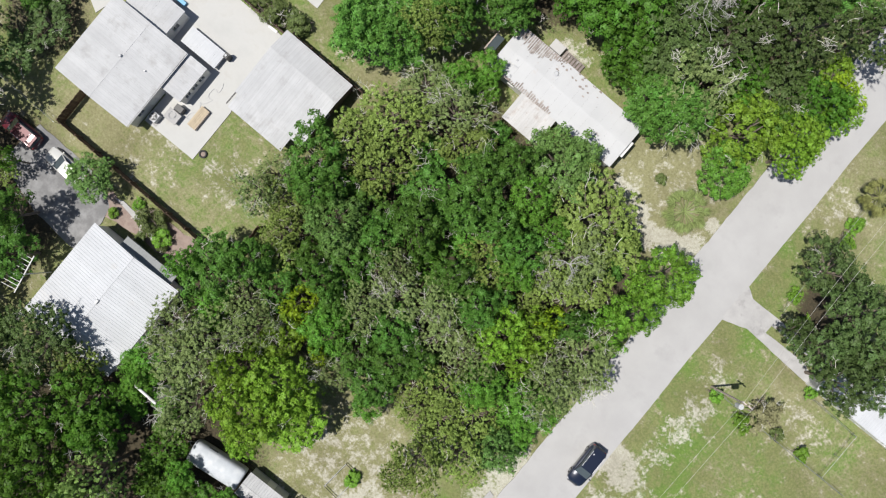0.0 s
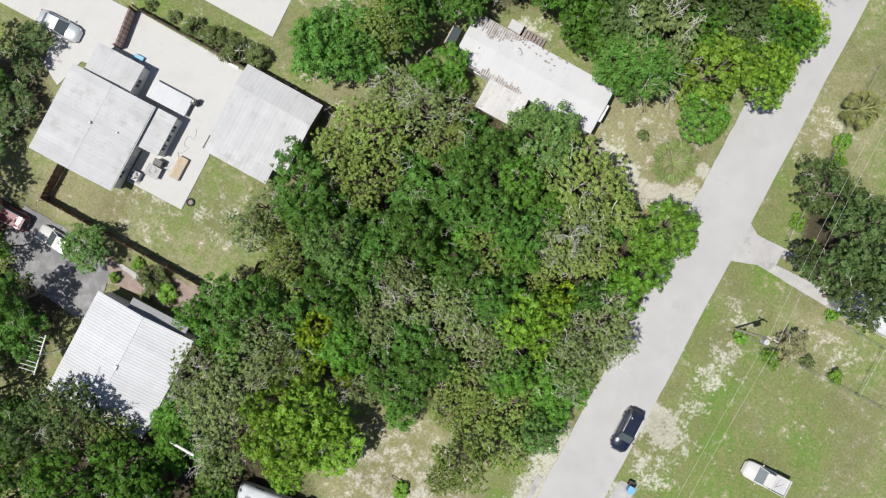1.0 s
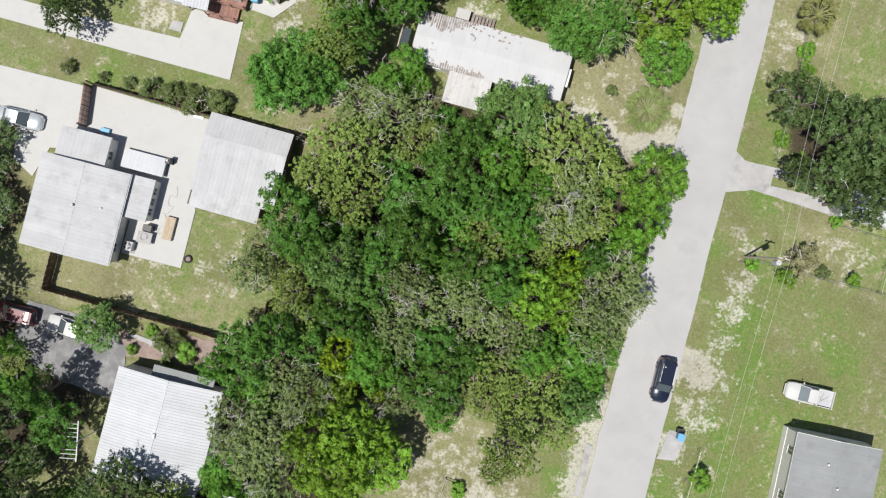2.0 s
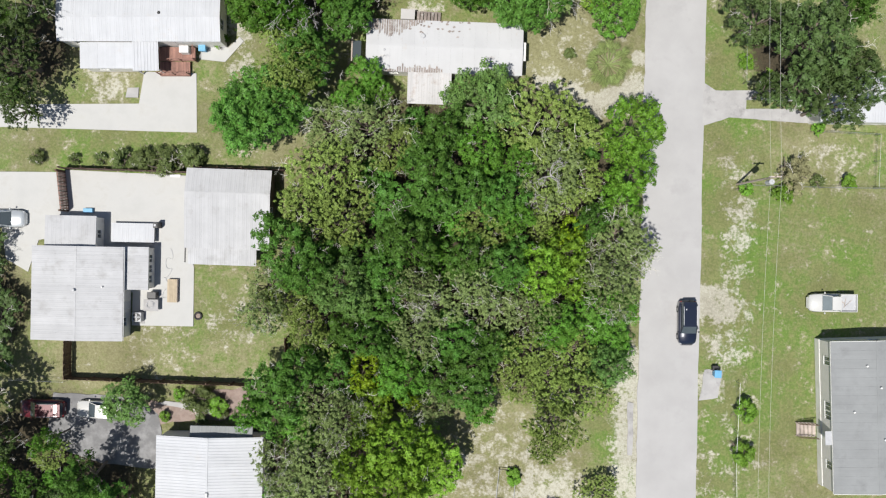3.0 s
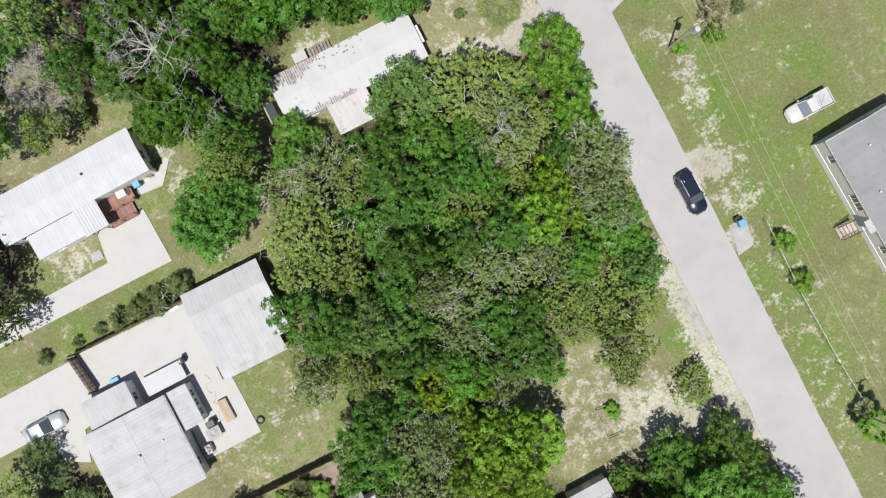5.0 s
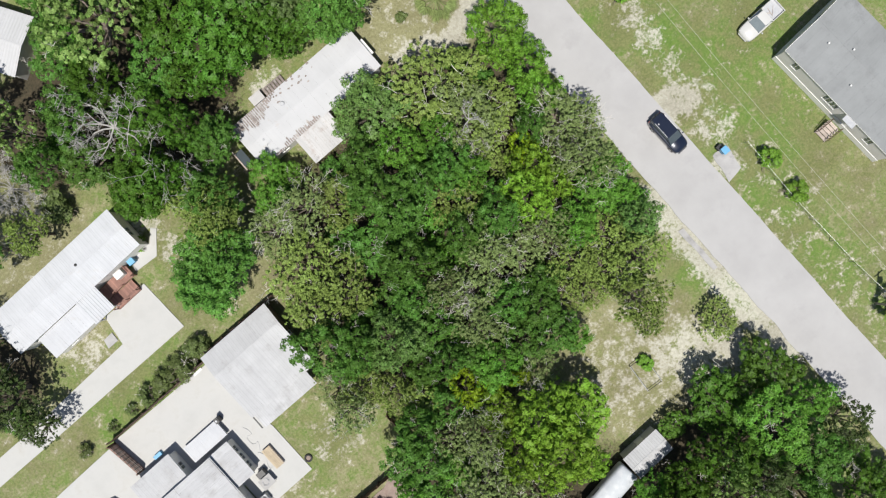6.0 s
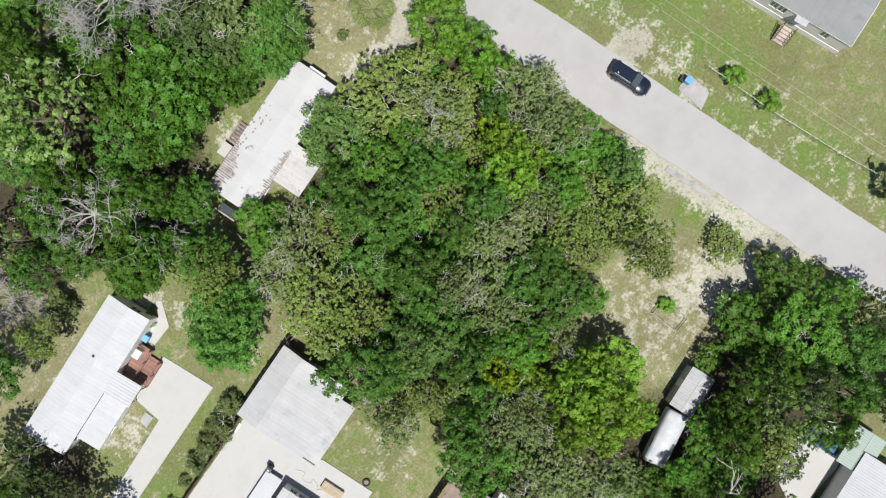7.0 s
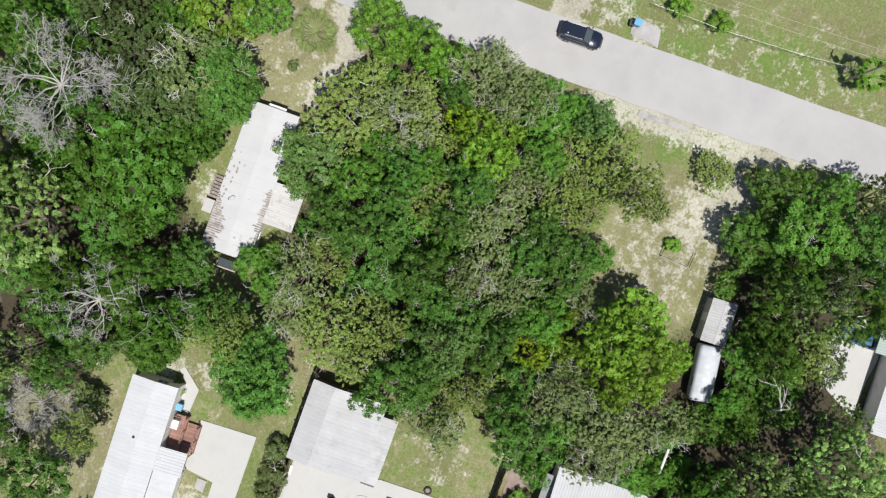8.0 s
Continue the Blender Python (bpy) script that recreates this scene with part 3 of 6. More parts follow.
def build_house():
    h = thing("house", -35.05, -10.15, 0, 7.0, "low white house with a grey-white metal roof and flat additions", "house")
    walls(h, 8.6, 8.9, 2.75, "white_wall", windows=[("s", 1.5, 2.7, 0.9, 2.0), ("s", 5.5, 6.7, 0.9, 2.0), ("w", 2, 3.2, 0.9, 2.0), ("e", 1.0, 1.8, 1.2, 2.0)], doors=[("e", 2.6, 3.5, 0.1, 2.15)])
    gable(h, 8.6, 8.9, 2.75, 0.42, "grey_roof", 0.28, "y", 0.76, 2, 0.012)
    vent_pipe(h, -0.1, 0.35, 3.1, 0.09)
    vent_pipe(h, 2.6, 0.7, 2.95, 0.05, 0.2, "trim")
    # front addition, side addition and the low white ramp, built as a flat roof
    walls(h, 4.9, 3.1, 2.1, "white_wall", windows=[("e", 0.9, 1.7, 0.9, 1.8), ("n", 1.6, 2.8, 0.9, 1.8)], x=-1.0, y=6.1)
    flat_roof(h, 4.9, 3.1, 2.15, "grey_roof", -1.0, 6.12, over=0.12)
    walls(h, 2.45, 4.1, 2.0, "white_wall", windows=[("e", 0.45, 1.15, 0.9, 1.65), ("e", 1.5, 2.2, 0.9, 1.65), ("e", 2.55, 3.25, 0.9, 1.65)], x=5.5, y=2.6)
    flat_roof(h, 2.45, 4.1, 2.05, "grey_roof", 5.5, 2.6, over=0.12, turn=0)
    flat_roof(h, 4.2, 1.75, 0.75, "white_roof", 4.7, 6.2, over=0.1, fall=0.06)
    for x, y in ((2.8, 7.0), (6.6, 7.0)):
        part("post", boxed(x - 0.05, y - 0.05, 0.05, x + 0.05, y + 0.05, 0.72), "trim", h)
    ch = part("chimney", boxed(6.95, 6.7, 0.0, 7.40, 7.3, 1.35, bevel=0.02), "black", h, "black square chimney cap")
    part("flue", tubed((7.17, 7.0, 1.35), (7.17, 7.0, 1.5), 0.12), "grey_metal", ch)
    part("gutter", boxed(4.60, -4.7, 2.60, 4.66, 4.72, 2.68), "grey_metal", h, "thin grey rain gutter along the eave")


build_house()


def build_garage():
    g = thing("garage", -21.3, -0.1, 0, 6.2, "wide garage with a weathered silver sheet-metal roof", "garage")
    walls(g, 8.1, 7.6, 2.6, "dark_wall", windows=[("e", 3.0, 4.0, 1.0, 1.9)], doors=[("w", 1.0, 3.6, 0.1, 2.3)], y=0.45)
    gable(g, 8.1, 7.6, 2.6, 0.5, "grey_roof", 0.22, "x", 0.82, 2, 0.014, y=0.45, end="dark_wall", shift=1.6)
    # lean-to along the yard
    slope(g, -3.95, -3.45, -90, 2.5, 1.75, 0.18, 6.9, "grey_roof", 0.82, 2, 0.014)
    for x in (-3.7, -0.6, 2.6):
        part("post", boxed(x - 0.06, -5.05, 0, x + 0.06, -4.93, 2.3), "grey_wood", g)
    part("beam", boxed(-3.9, -5.06, 2.18, 2.9, -4.94, 2.28), "grey_wood", g)
    part("gutter", boxed(-4.32, -5.05, 2.2, -4.2, -3.3, 2.3), "black", g, "short black gutter piece")


build_garage()


def build_trailer():
    t = thing("mobile_home", -32.7, 18.0, 0, 8.1, "long white mobile home with a ribbed white metal roof", "mobile home")
    walls(t, 15.9, 4.5, 3.05, "white_wall", windows=[("e", 1.2, 2.2, 1.5, 2.4), ("s", 1.2, 2.4, 1.5, 2.4), ("n", 2, 3, 1.5, 2.4), ("n", 6, 7, 1.5, 2.4), ("n", 11, 12, 1.5, 2.4)], doors=[("s", 11.2, 12.1, 0.9, 2.9)])
    gable(t, 15.9, 4.5, 3.05, 0.28, "white_roof", 0.18, "x", 0.85, 2, 0.013)
    vent_pipe(t, 2.1, 0.35, 3.2, 0.08, 0.2, "rubber")
    walls(t, 5.0, 2.3, 2.35, "white_wall", windows=[("s", 1.2, 2.2, 1.0, 1.9)], x=-3.42, y=-3.63)
    flat_roof(t, 5.0, 2.3, 2.4, "white_roof", -3.42, -3.70, over=0.15, fall=0.1, ribs=1, rib_h=0.008, turn=270)
    slope(t, -0.80, -2.32, -90, 2.72, 2.9, 0.22, 2.6, "white_roof", 0.65, 2, 0.03)
    for x in (-0.65, 1.65):
        part("post", boxed(x - 0.05, -5.05, 0, x + 0.05, -4.95, 2.4), "trim", t)


build_trailer()


def build_deck():
    d = thing("deck", -29.3, 14.75, 0, 8.1, "red-stained wooden deck with railings and steps", "deck")
    part("platform", boxed(-1.75, -0.1, 0.55, 2.0, 1.3, 0.72), "red_wood", d)
    part("low_platform", boxed(-1.75, -1.5, 0.2, 1.35, -0.104, 0.38), "red_wood", d)
    me = boxed(0, 0, 0, 0.13, 1.36, 0.03)
    md = bpy.data.meshes.new("board")
    me.to_mesh(md)
    me.free()
    md.materials.append(M["red_wood"])
    for i in range(25):
        part("board", md, None, d, m=pose(-1.74 + i * 0.149, -0.08, 0.725))
    for i in range(21):
        part("board", md, None, d, m=pose(-1.74 + i * 0.147, -1.48, 0.385))
    posts = [(-1.7, -1.45), (-0.2, -1.45), (1.3, -1.45), (1.95, -0.05), (1.95, 1.25), (0.6, -0.1), (-0.6, -0.1)]
    for x, y in posts:
        part("rail_post", boxed(x - 0.045, y - 0.045, 0, x + 0.045, y + 0.045, 1.65), "red_wood", d)
    for a, b in ((0, 2), (3, 4), (5, 3), (6, 5)):
        (xa, ya), (xb, yb) = posts[a], posts[b]
        bm = bmesh.new()
        for z in (1.0, 1.6):
            box(bm, min(xa, xb) - 0.03, min(ya, yb) - 0.03, z, max(xa, xb) + 0.03, max(ya, yb) + 0.03, z + 0.06)
        part("rail", bm, "red_wood", d)
    part("lattice", boxed(-1.72, -1.56, 0.02, 1.32, -1.52, 0.36), "red_wood", d)


build_deck()


def build_old_trailer():
    t = thing("old_mobile_home", -2.15, 19.5, 0, 6.3, "old mobile home with a flaking white and rusty roof", "mobile home")
    walls(t, 15.3, 4.8, 2.75, "white_wall", windows=[("s", 2, 3, 1.3, 2.2), ("s", 12, 13, 1.3, 2.2), ("e", 1.2, 2.2, 1.3, 2.2), ("n", 4, 5, 1.3, 2.2), ("n", 10, 11, 1.3, 2.2)], doors=[("s", 10, 10.9, 0.6, 2.5)])
    gable(t, 15.3, 4.8, 2.75, 0.25, "old_white_roof", 0.2, "x", 1.2, 1, 0.005)
    # bare rusty ribs along both eaves, where the white coating has worn off to a ragged line
    rnd = random.Random(12)

    def worn_rib(x, side, reach, width):
        start = 2.6 if side > 0 else -2.6
        n = 5
        poly = [(-width / 2, 0), (width / 2, 0)] + [(width * (0.5 - k / n) + rnd.uniform(-0.02, 0.02), -side * reach * rnd.uniform(0.82, 1.08)) for k in range(n + 1)]
        part("worn_rib", prism(poly if side < 0 else poly[::-1], 0, rnd.uniform(0.012, 0.022)), "rust_roof", t, m=pose(x, start, 3.071 - 0.104 * 2.6, -side * 5.95, 0, 0))

    for k in range(24):
        x = -7.75 + k * 0.245
        reach = 1.65 * min(1, (k + 5) / 7) * (1.0 if k < 14 else max(0.12, (24 - k) / 12)) * rnd.uniform(0.7, 1.1)
        worn_rib(x, 1, reach, rnd.uniform(0.13, 0.225))
    for k in range(25):
        worn_rib(-6.1 + k * 0.245, -1, rnd.uniform(0.3, 0.85) * (1 if k > 5 else 0.5), rnd.uniform(0.13, 0.23))
    slope(t, -3.6, -2.5, -90, 2.72, 3.2, 0.2, 4.4, "worn_white_roof", 0.55, 1, 0.02)
    for x in (-3.5, 0.7):
        part("post", boxed(x - 0.05, -5.62, 0, x + 0.05, -5.52, 2.36), "grey_wood", t)
    part("beam", boxed(-3.6, -5.63, 2.36, 0.8, -5.51, 2.46), "grey_wood", t)
    part("end_panel", boxed(7.68, -1.0, 2.3, 8.2, 0.85, 2.38), "trim", t, "white awning over the end wall")
    for y in (-0.9, 0.75):
        part("bracket", boxed(7.66, y - 0.02, 1.85, 8.1, y + 0.02, 2.29), "grey_metal", t)
    vent_pipe(t, -2.2, 1.0, 2.9, 0.14, 0.15)
    vent_pipe(t, -6.0, -0.5, 2.9, 0.06, 0.15)
    # flaked patches along the upper slope
    for i in range(34):
        x, y = rnd.uniform(-4.2, 2.6), 2.55 - abs(rnd.gauss(0, 0.8))
        if y > 0.4:
            n, r = 9, rnd.uniform(0.06, 0.19)
            poly = [(r * rnd.uniform(0.6, 1.2) * math.cos(k * 6.2832 / n), 0.7 * r * rnd.uniform(0.6, 1.2) * math.sin(k * 6.2832 / n)) for k in range(n)]
            part("flaked_patch", prism(poly, 0, 0.006), "rust_roof", t, m=pose(x, y, 3.074 - 0.104 * y, -6, 0, rnd.uniform(-20, 20)))


build_old_trailer()


def build_grey_house():
    c = thing("grey_shingle_house", 45.86, -10.99, 0, 9.8, "beige manufactured house with a grey shingle roof", "house")
    lx, ly, f = 8.5, 15.1, 0.95
    part("skirting", boxed(-lx / 2 - 0.05, -ly / 2 - 0.05, 0, lx / 2 + 0.05, ly / 2 + 0.05, f - 0.03), "white_wall", c, "white skirting round the base")
    walls(c, lx, ly, 2.4, "beige_wall", windows=[("w", 1.4, 2.2, 0.9, 2.0), ("w", 6.0, 6.8, 0.9, 2.0), ("w", 6.95, 7.75, 0.9, 2.0), ("w", 12.0, 12.8, 0.9, 2.0), ("n", 3.0, 4.0, 0.9, 2.0), ("e", 3, 4, 0.9, 2), ("e", 9, 10, 0.9, 2), ("s", 4, 5, 0.9, 2)],
          doors=[("w", 9.2, 10.15, 0.02, 2.1)], z=f)
    h, rise, over = 2.4 + f, 0.5, 0.1
    gable(c, lx, ly, h, rise, "shingle", over, "y", 0.9, 1, 0.006, end="beige_wall")
    bm = bmesh.new()
    for s in (-1, 1):
        x = s * (lx / 2 + over)
        box(bm, x - 0.02, -ly / 2 - over, h - 0.16, x + 0.02, ly / 2 + over, h - 0.02)
    part("fascia", bm, "trim", c)
    for s in (-1, 1):
        y = s * (ly / 2 + over + 0.02)
        for q in (-1, 1):
            b = bmesh.new()
            box(b, 0, -0.02, -0.15, lx / 2 + over + 0.03, 0.02, 0.05)
            part("barge_board", b, "trim", c, m=pose(0, y, h + rise, 0, 0, 0 if q > 0 else 180) @ pose(0, 0, 0, 0, math.degrees(math.atan2(rise, lx / 2)), 0))
    for x, y in ((0.3, 3.0), (-2.3, 0.6), (1.5, -0.9), (0.6, -2.2), (2.2, -1.5), (-1.0, 5.2)):
        vent_pipe(c, x, y, h + rise - abs(x) * rise / 4.25, 0.06, 0.25, "trim")
    # door canopy and steps
    part("canopy", boxed(-lx / 2 - 0.75, -2.75, f + 2.2, -lx / 2 - 0.005, -1.35, f + 2.26), "grey_metal", c, "small grey canopy over the door")
    st = thing("porch_steps", 40.91, -13.68, 0, 9.8, "weathered wooden steps with railings at the house door", "steps")
    for i in range(5):
        part("tread", boxed(-1.15 + i * 0.34, -0.65, 0.14 + i * 0.155, -0.81 + i * 0.34, 0.65, 0.19 + i * 0.155), "grey_wood", st)
    for y in (-0.7, 0.7):
        bm = bmesh.new()
        v = [bm.verts.new(p) for yy in (y - 0.03, y + 0.03) for p in ((-1.2, yy, 0), (0.5, yy, 0.55), (0.5, yy, 0.78), (-1.2, yy, 0.16))]
        bm.faces.new(v[:4]), bm.faces.new(v[4:][::-1])
        for i in range(4):
            bm.faces.new((v[i], v[(i + 1) % 4], v[4 + (i + 1) % 4], v[4 + i]))
        part("stringer", bm, "grey_wood", st)
        for i in range(6):
            x = -1.1 + i * 0.31
            part("baluster", boxed(x - 0.025, y - 0.025, 0.1 + i * 0.14, x + 0.025, y + 0.025, 1.0 + i * 0.14), "brown_wood", st)
        part("handrail", tubed((-1.15, y, 1.0), (0.5, y, 1.75), 0.04), "brown_wood", st)


build_grey_house()


def build_plain_house(name, x, y, turn, lx, ly, h, rise, roof, label, along="x", wall="white_wall", panel=0.9, ribs=3, rib_h=0.025, wins=()):
    c = thing(name, x, y, 0, turn, label, "house")
    walls(c, lx, ly, h, wall, windows=wins, doors=[("s", lx * 0.5, lx * 0.5 + 0.9, 0.1, 2.1)])
    gable(c, lx, ly, h, rise, roof, 0.2, along, panel, ribs, rib_h, end=wall)
    return c


build_plain_house("white_house", 42.6, 20.75, 7.6, 13.0, 4.3, 2.8, 0.2, "white_roof", "white house with a bright white metal roof", wins=[("s", 1.5, 2.5, 1, 2), ("s", 9, 10, 1, 2), ("n", 3, 4, 1, 2)])
barn = build_plain_house("barn", -19.2, -27.9, 7.0, 10.3, 10.6, 2.9, 0.75, "white_roof", "white barn with a corrugated white metal roof", "y", panel=0.88, ribs=3, rib_h=0.03, wins=[("n", 2, 3, 1, 2), ("n", 6, 7, 1, 2), ("w", 3, 4, 1, 2)])
part("vent_hood", boxed(-0.15, -0.4, 3.7, 0.15, 0.1, 3.9, bevel=0.03), "grey_metal", barn)
flat_roof(barn, 6.2, 1.0, 2.3, "shingle", 1.0, 5.85, over=0.05, fall=0.1)
for px in (-1.9, 3.9):
    part("post", boxed(px - 0.05, 6.2, 0, px + 0.05, 6.3, 2.25), "grey_wood", barn)
build_plain_house("far_house", 8.2, -52.8, 8, 10.0, 8.6, 2.8, 0.8, "white_roof", "white-roofed house behind the pines")
build_plain_house("corner_house", -25.5, 43.5, -52, 9.0, 6.0, 2.6, 0.5, "old_white_roof", "white-roofed house half hidden by a pine")


build_plain_house("green_shed", 12.6, -47.6, 8, 4.0, 3.0, 2.2, 0.3, "pale_green", "small shed with a pale green metal roof", wall="aluminium")


def build_shed_and_camper():
    s = thing("metal_shed", 5.9, -30.3, 0, 8.0, "grey sheet-metal shed with a low ridge", "shed")
    walls(s, 4.4, 2.5, 2.1, "aluminium", doors=[("n", 1.5, 2.5, 0.05, 1.95)])
    gable(s, 4.4, 2.5, 2.1, 0.3, "grey_roof", 0.1, "x", 0.55, 2, end="aluminium")
    c = thing("camper", 0.6, -31.4, 0, 14.0, "pale old camper trailer with rounded ends", "camper trailer")
    bm = bmesh.new()
    rings, n = [], 12
    for x, k in ((-3.05, 0.55), (-2.95, 0.82), (-2.7, 0.95), (-2.2, 1.0), (2.3, 1.0), (2.7, 0.96), (2.85, 0.86)):
        ring = []
        for i in range(n):
            a = i * 2 * math.pi / n
            ca, sa = math.cos(a), math.sin(a)
            yy = 1.2 * math.copysign(abs(ca) ** 0.4, ca) * (0.5 + 0.5 * k)
            zz = 1.45 + 0.95 * math.copysign(abs(sa) ** 0.6, sa) * k
            ring.append(bm.verts.new((x, yy, zz)))
        rings.append(ring)
    for a, b in zip(rings, rings[1:]):
        for i in range(n):
            bm.faces.new((a[i], a[(i + 1) % n], b[(i + 1) % n], b[i]))
    bm.faces.new(rings[0]), bm.faces.new(rings[-1][::-1])
    part("shell", bm, "camper_paint", c, smooth=True)
    part("side_window", boxed(-1.6, 1.13, 1.5, -0.6, 1.17, 2.0), "car_glass", c)
    for sy in (-0.95, 0.95):
        w = part("wheel", tubed((0.2, sy - 0.1, 0.33), (0.2, sy + 0.1, 0.33), 0.33, sides=16), "rubber", c)
        part("rim", tubed((0.2, sy - 0.12, 0.33), (0.2, sy + 0.12, 0.33), 0.17, sides=12), "steel", w)
    bm = tube(tubed((-2.8, -0.5, 0.5), (-3.9, 0, 0.45), 0.04), (-2.8, 0.5, 0.5), (-3.9, 0, 0.45), 0.04)
    part("drawbar", tube(bm, (-3.7, 0, 0), (-3.7, 0, 0.5), 0.04), "steel", c)


build_shed_and_camper()


# ---- trees ----
STYLES = {          # shell from, shell depth, weights of tuft, lobe, chance and up in a leaf's facing, reach of sprays
    "broad": (0.72, 0.34, 0.40, 0.75, 0.22, 0.22, 0.0),
    "puff": (0.84, 0.18, 0.25, 1.00, 0.16, 0.15, 0.0),
    "oak": (0.60, 0.45, 0.35, 0.60, 0.28, 0.25, 1.3),
}


def leaf_cloud(rng, lobes, count, size, tuft=0.3, per=13, style="broad"):
    """Small pointed leaves in tufts on the outsides of lobes (x, y, z, r, flat)."""
    near, deep, by_tuft, by_lobe, by_chance, up, spray = STYLES[style]
    lobes = np.asarray(lobes, float)
    area = lobes[:, 3] ** 2
    tufts = max(len(lobes) * per, 30)
    pick = rng.choice(len(lobes), tufts, p=area / area.sum())
    d = rng.normal(size=(tufts, 3))
    d[:, 2] = np.abs(d[:, 2]) * np.where(rng.random(tufts) < 0.82, 1, -0.6)
    d /= np.linalg.norm(d, axis=1, keepdims=True)
    stretch = np.stack([np.ones(tufts), np.ones(tufts), lobes[pick, 4]], 1)
    c = lobes[pick, :3] + d * lobes[pick, 3:4] * (near + deep * rng.random((tufts, 1))) * stretch
    tr = tuft * (0.6 + 0.8 * rng.random(tufts))
    own = rng.choice(tufts, count, p=tr ** 2 / (tr ** 2).sum())
    q = rng.normal(size=(count, 3))
    q[:, 2] = np.abs(q[:, 2]) * np.where(rng.random(count) < 0.85, 1, -1)
    q /= np.linalg.norm(q, axis=1, keepdims=True)
    thin = 1.0 - 0.45 * min(spray, 1.0)
    p = c[own] + q * tr[own][:, None] * thin * (0.55 + 0.5 * rng.random((count, 1))) * (1, 1, 0.75)
    p += d[own] * (1, 1, 0.6) * tr[own][:, None] * spray * rng.random((count, 1))
    nrm = q * by_tuft + d[own] * by_lobe + rng.normal(size=(count, 3)) * by_chance + np.array([0, 0, up])
    nrm /= np.linalg.norm(nrm, axis=1, keepdims=True)
    t = np.cross(nrm, rng.normal(size=(count, 3)))
    t /= np.linalg.norm(t, axis=1, keepdims=True)
    b = np.cross(nrm, t)
    s = size * (0.65 + 0.7 * rng.random((count, 1)))
    v = np.stack([p - t * s * 0.8 + b * s * 0.55, p - t * s * 0.8 - b * s * 0.55, p + t * s * 1.3 - nrm * s * 0.2], 1).reshape(-1, 3)
    return v, np.arange(count * 3).reshape(-1, 3)


def crown_lobes(rng, n, r0, r1, gap, R=4.0, zc=6.6, hz=3.4, low=-0.45, flat=0.8):
    """Lobes spread over a dome of radius R with its middle at zc, kept apart by gap."""
    out, tries = [], 0
    bulge = rng.random(5) * 6.28
    while len(out) < n and tries < n * 60:
        tries += 1
        z = low + (1 - low) * rng.random()
        a = rng.random() * 2 * math.pi
        k = math.sqrt(max(0, 1 - z * z)) * (1 + 0.13 * math.sin(2 * a + bulge[0]) + 0.10 * math.sin(3 * a + bulge[1]) + 0.08 * math.sin(5 * a + bulge[2]))
        f = 0.62 + 0.38 * rng.random()
        r = r0 + (r1 - r0) * rng.random()
        p = ((R - r * 0.7) * k * math.cos(a) * f, (R - r * 0.7) * k * math.sin(a) * f, zc + hz * z * f * (1 + 0.12 * math.sin(3 * a + bulge[3])))
        if all((p[0] - q[0]) ** 2 + (p[1] - q[1]) ** 2 + (p[2] - q[2]) ** 2 > (gap * (r + q[3])) ** 2 for q in out):
            out.append((*p, r, flat))
    return out


def limb_paths(rng, start, heading, length, radius, level, paths, bend=0.25, split=(2, 3), shrink=0.68, rise=0.05):
    """Branches that bend and fork; each is a list of (point, radius)."""
    p, h = np.array(start, float), np.array(heading, float)
    steps = 4
    path = [(p.copy(), radius)]
    for i in range(steps):
        h = h + rng.normal(size=3) * bend + np.array([0, 0, rise])
        h /= np.linalg.norm(h)
        p = p + h * length / steps
        path.append((p.copy(), radius * (1 - 0.45 * (i + 1) / steps)))
        if level > 0 and i >= 1 and rng.random() < 0.55:
            side = h + rng.normal(size=3) * 0.75
            limb_paths(rng, p, side / np.linalg.norm(side), length * shrink * (0.6 + 0.5 * rng.random()), radius * 0.5, level - 1, paths, bend, split, shrink, rise)
    paths.append(path)
    if level > 0:
        for _ in range(rng.integers(split[0], split[1] + 1)):
            side = h + rng.normal(size=3) * 0.55
            limb_paths(rng, p, side / np.linalg.norm(side), length * shrink * (0.7 + 0.5 * rng.random()), radius * 0.55, level - 1, paths, bend, split, shrink, rise)


def skin(name, paths, material, sides=5, least=0.012):
    verts, faces = [], []
    for path in paths:
        rings = []
        for i, (p, r) in enumerate(path):
            q = path[min(i + 1, len(path) - 1)][0] - path[max(i - 1, 0)][0]
            q = q / (np.linalg.norm(q) + 1e-9)
            a = np.cross(q, (0.31, 0.92, 0.21))
            a /= np.linalg.norm(a) + 1e-9
            b = np.cross(q, a)
            rings.append(len(verts))
            verts += [tuple(p + (a * math.cos(k * 6.2832 / sides) + b * math.sin(k * 6.2832 / sides)) * max(r, least)) for k in range(sides)]
        for s, e in zip(rings, rings[1:]):
            faces += [(s + k, s + (k + 1) % sides, e + (k + 1) % sides, e + k) for k in range(sides)]
        faces.append(tuple(rings[-1] + k for k in range(sides)))
    return mesh_of(name, verts, faces, material)


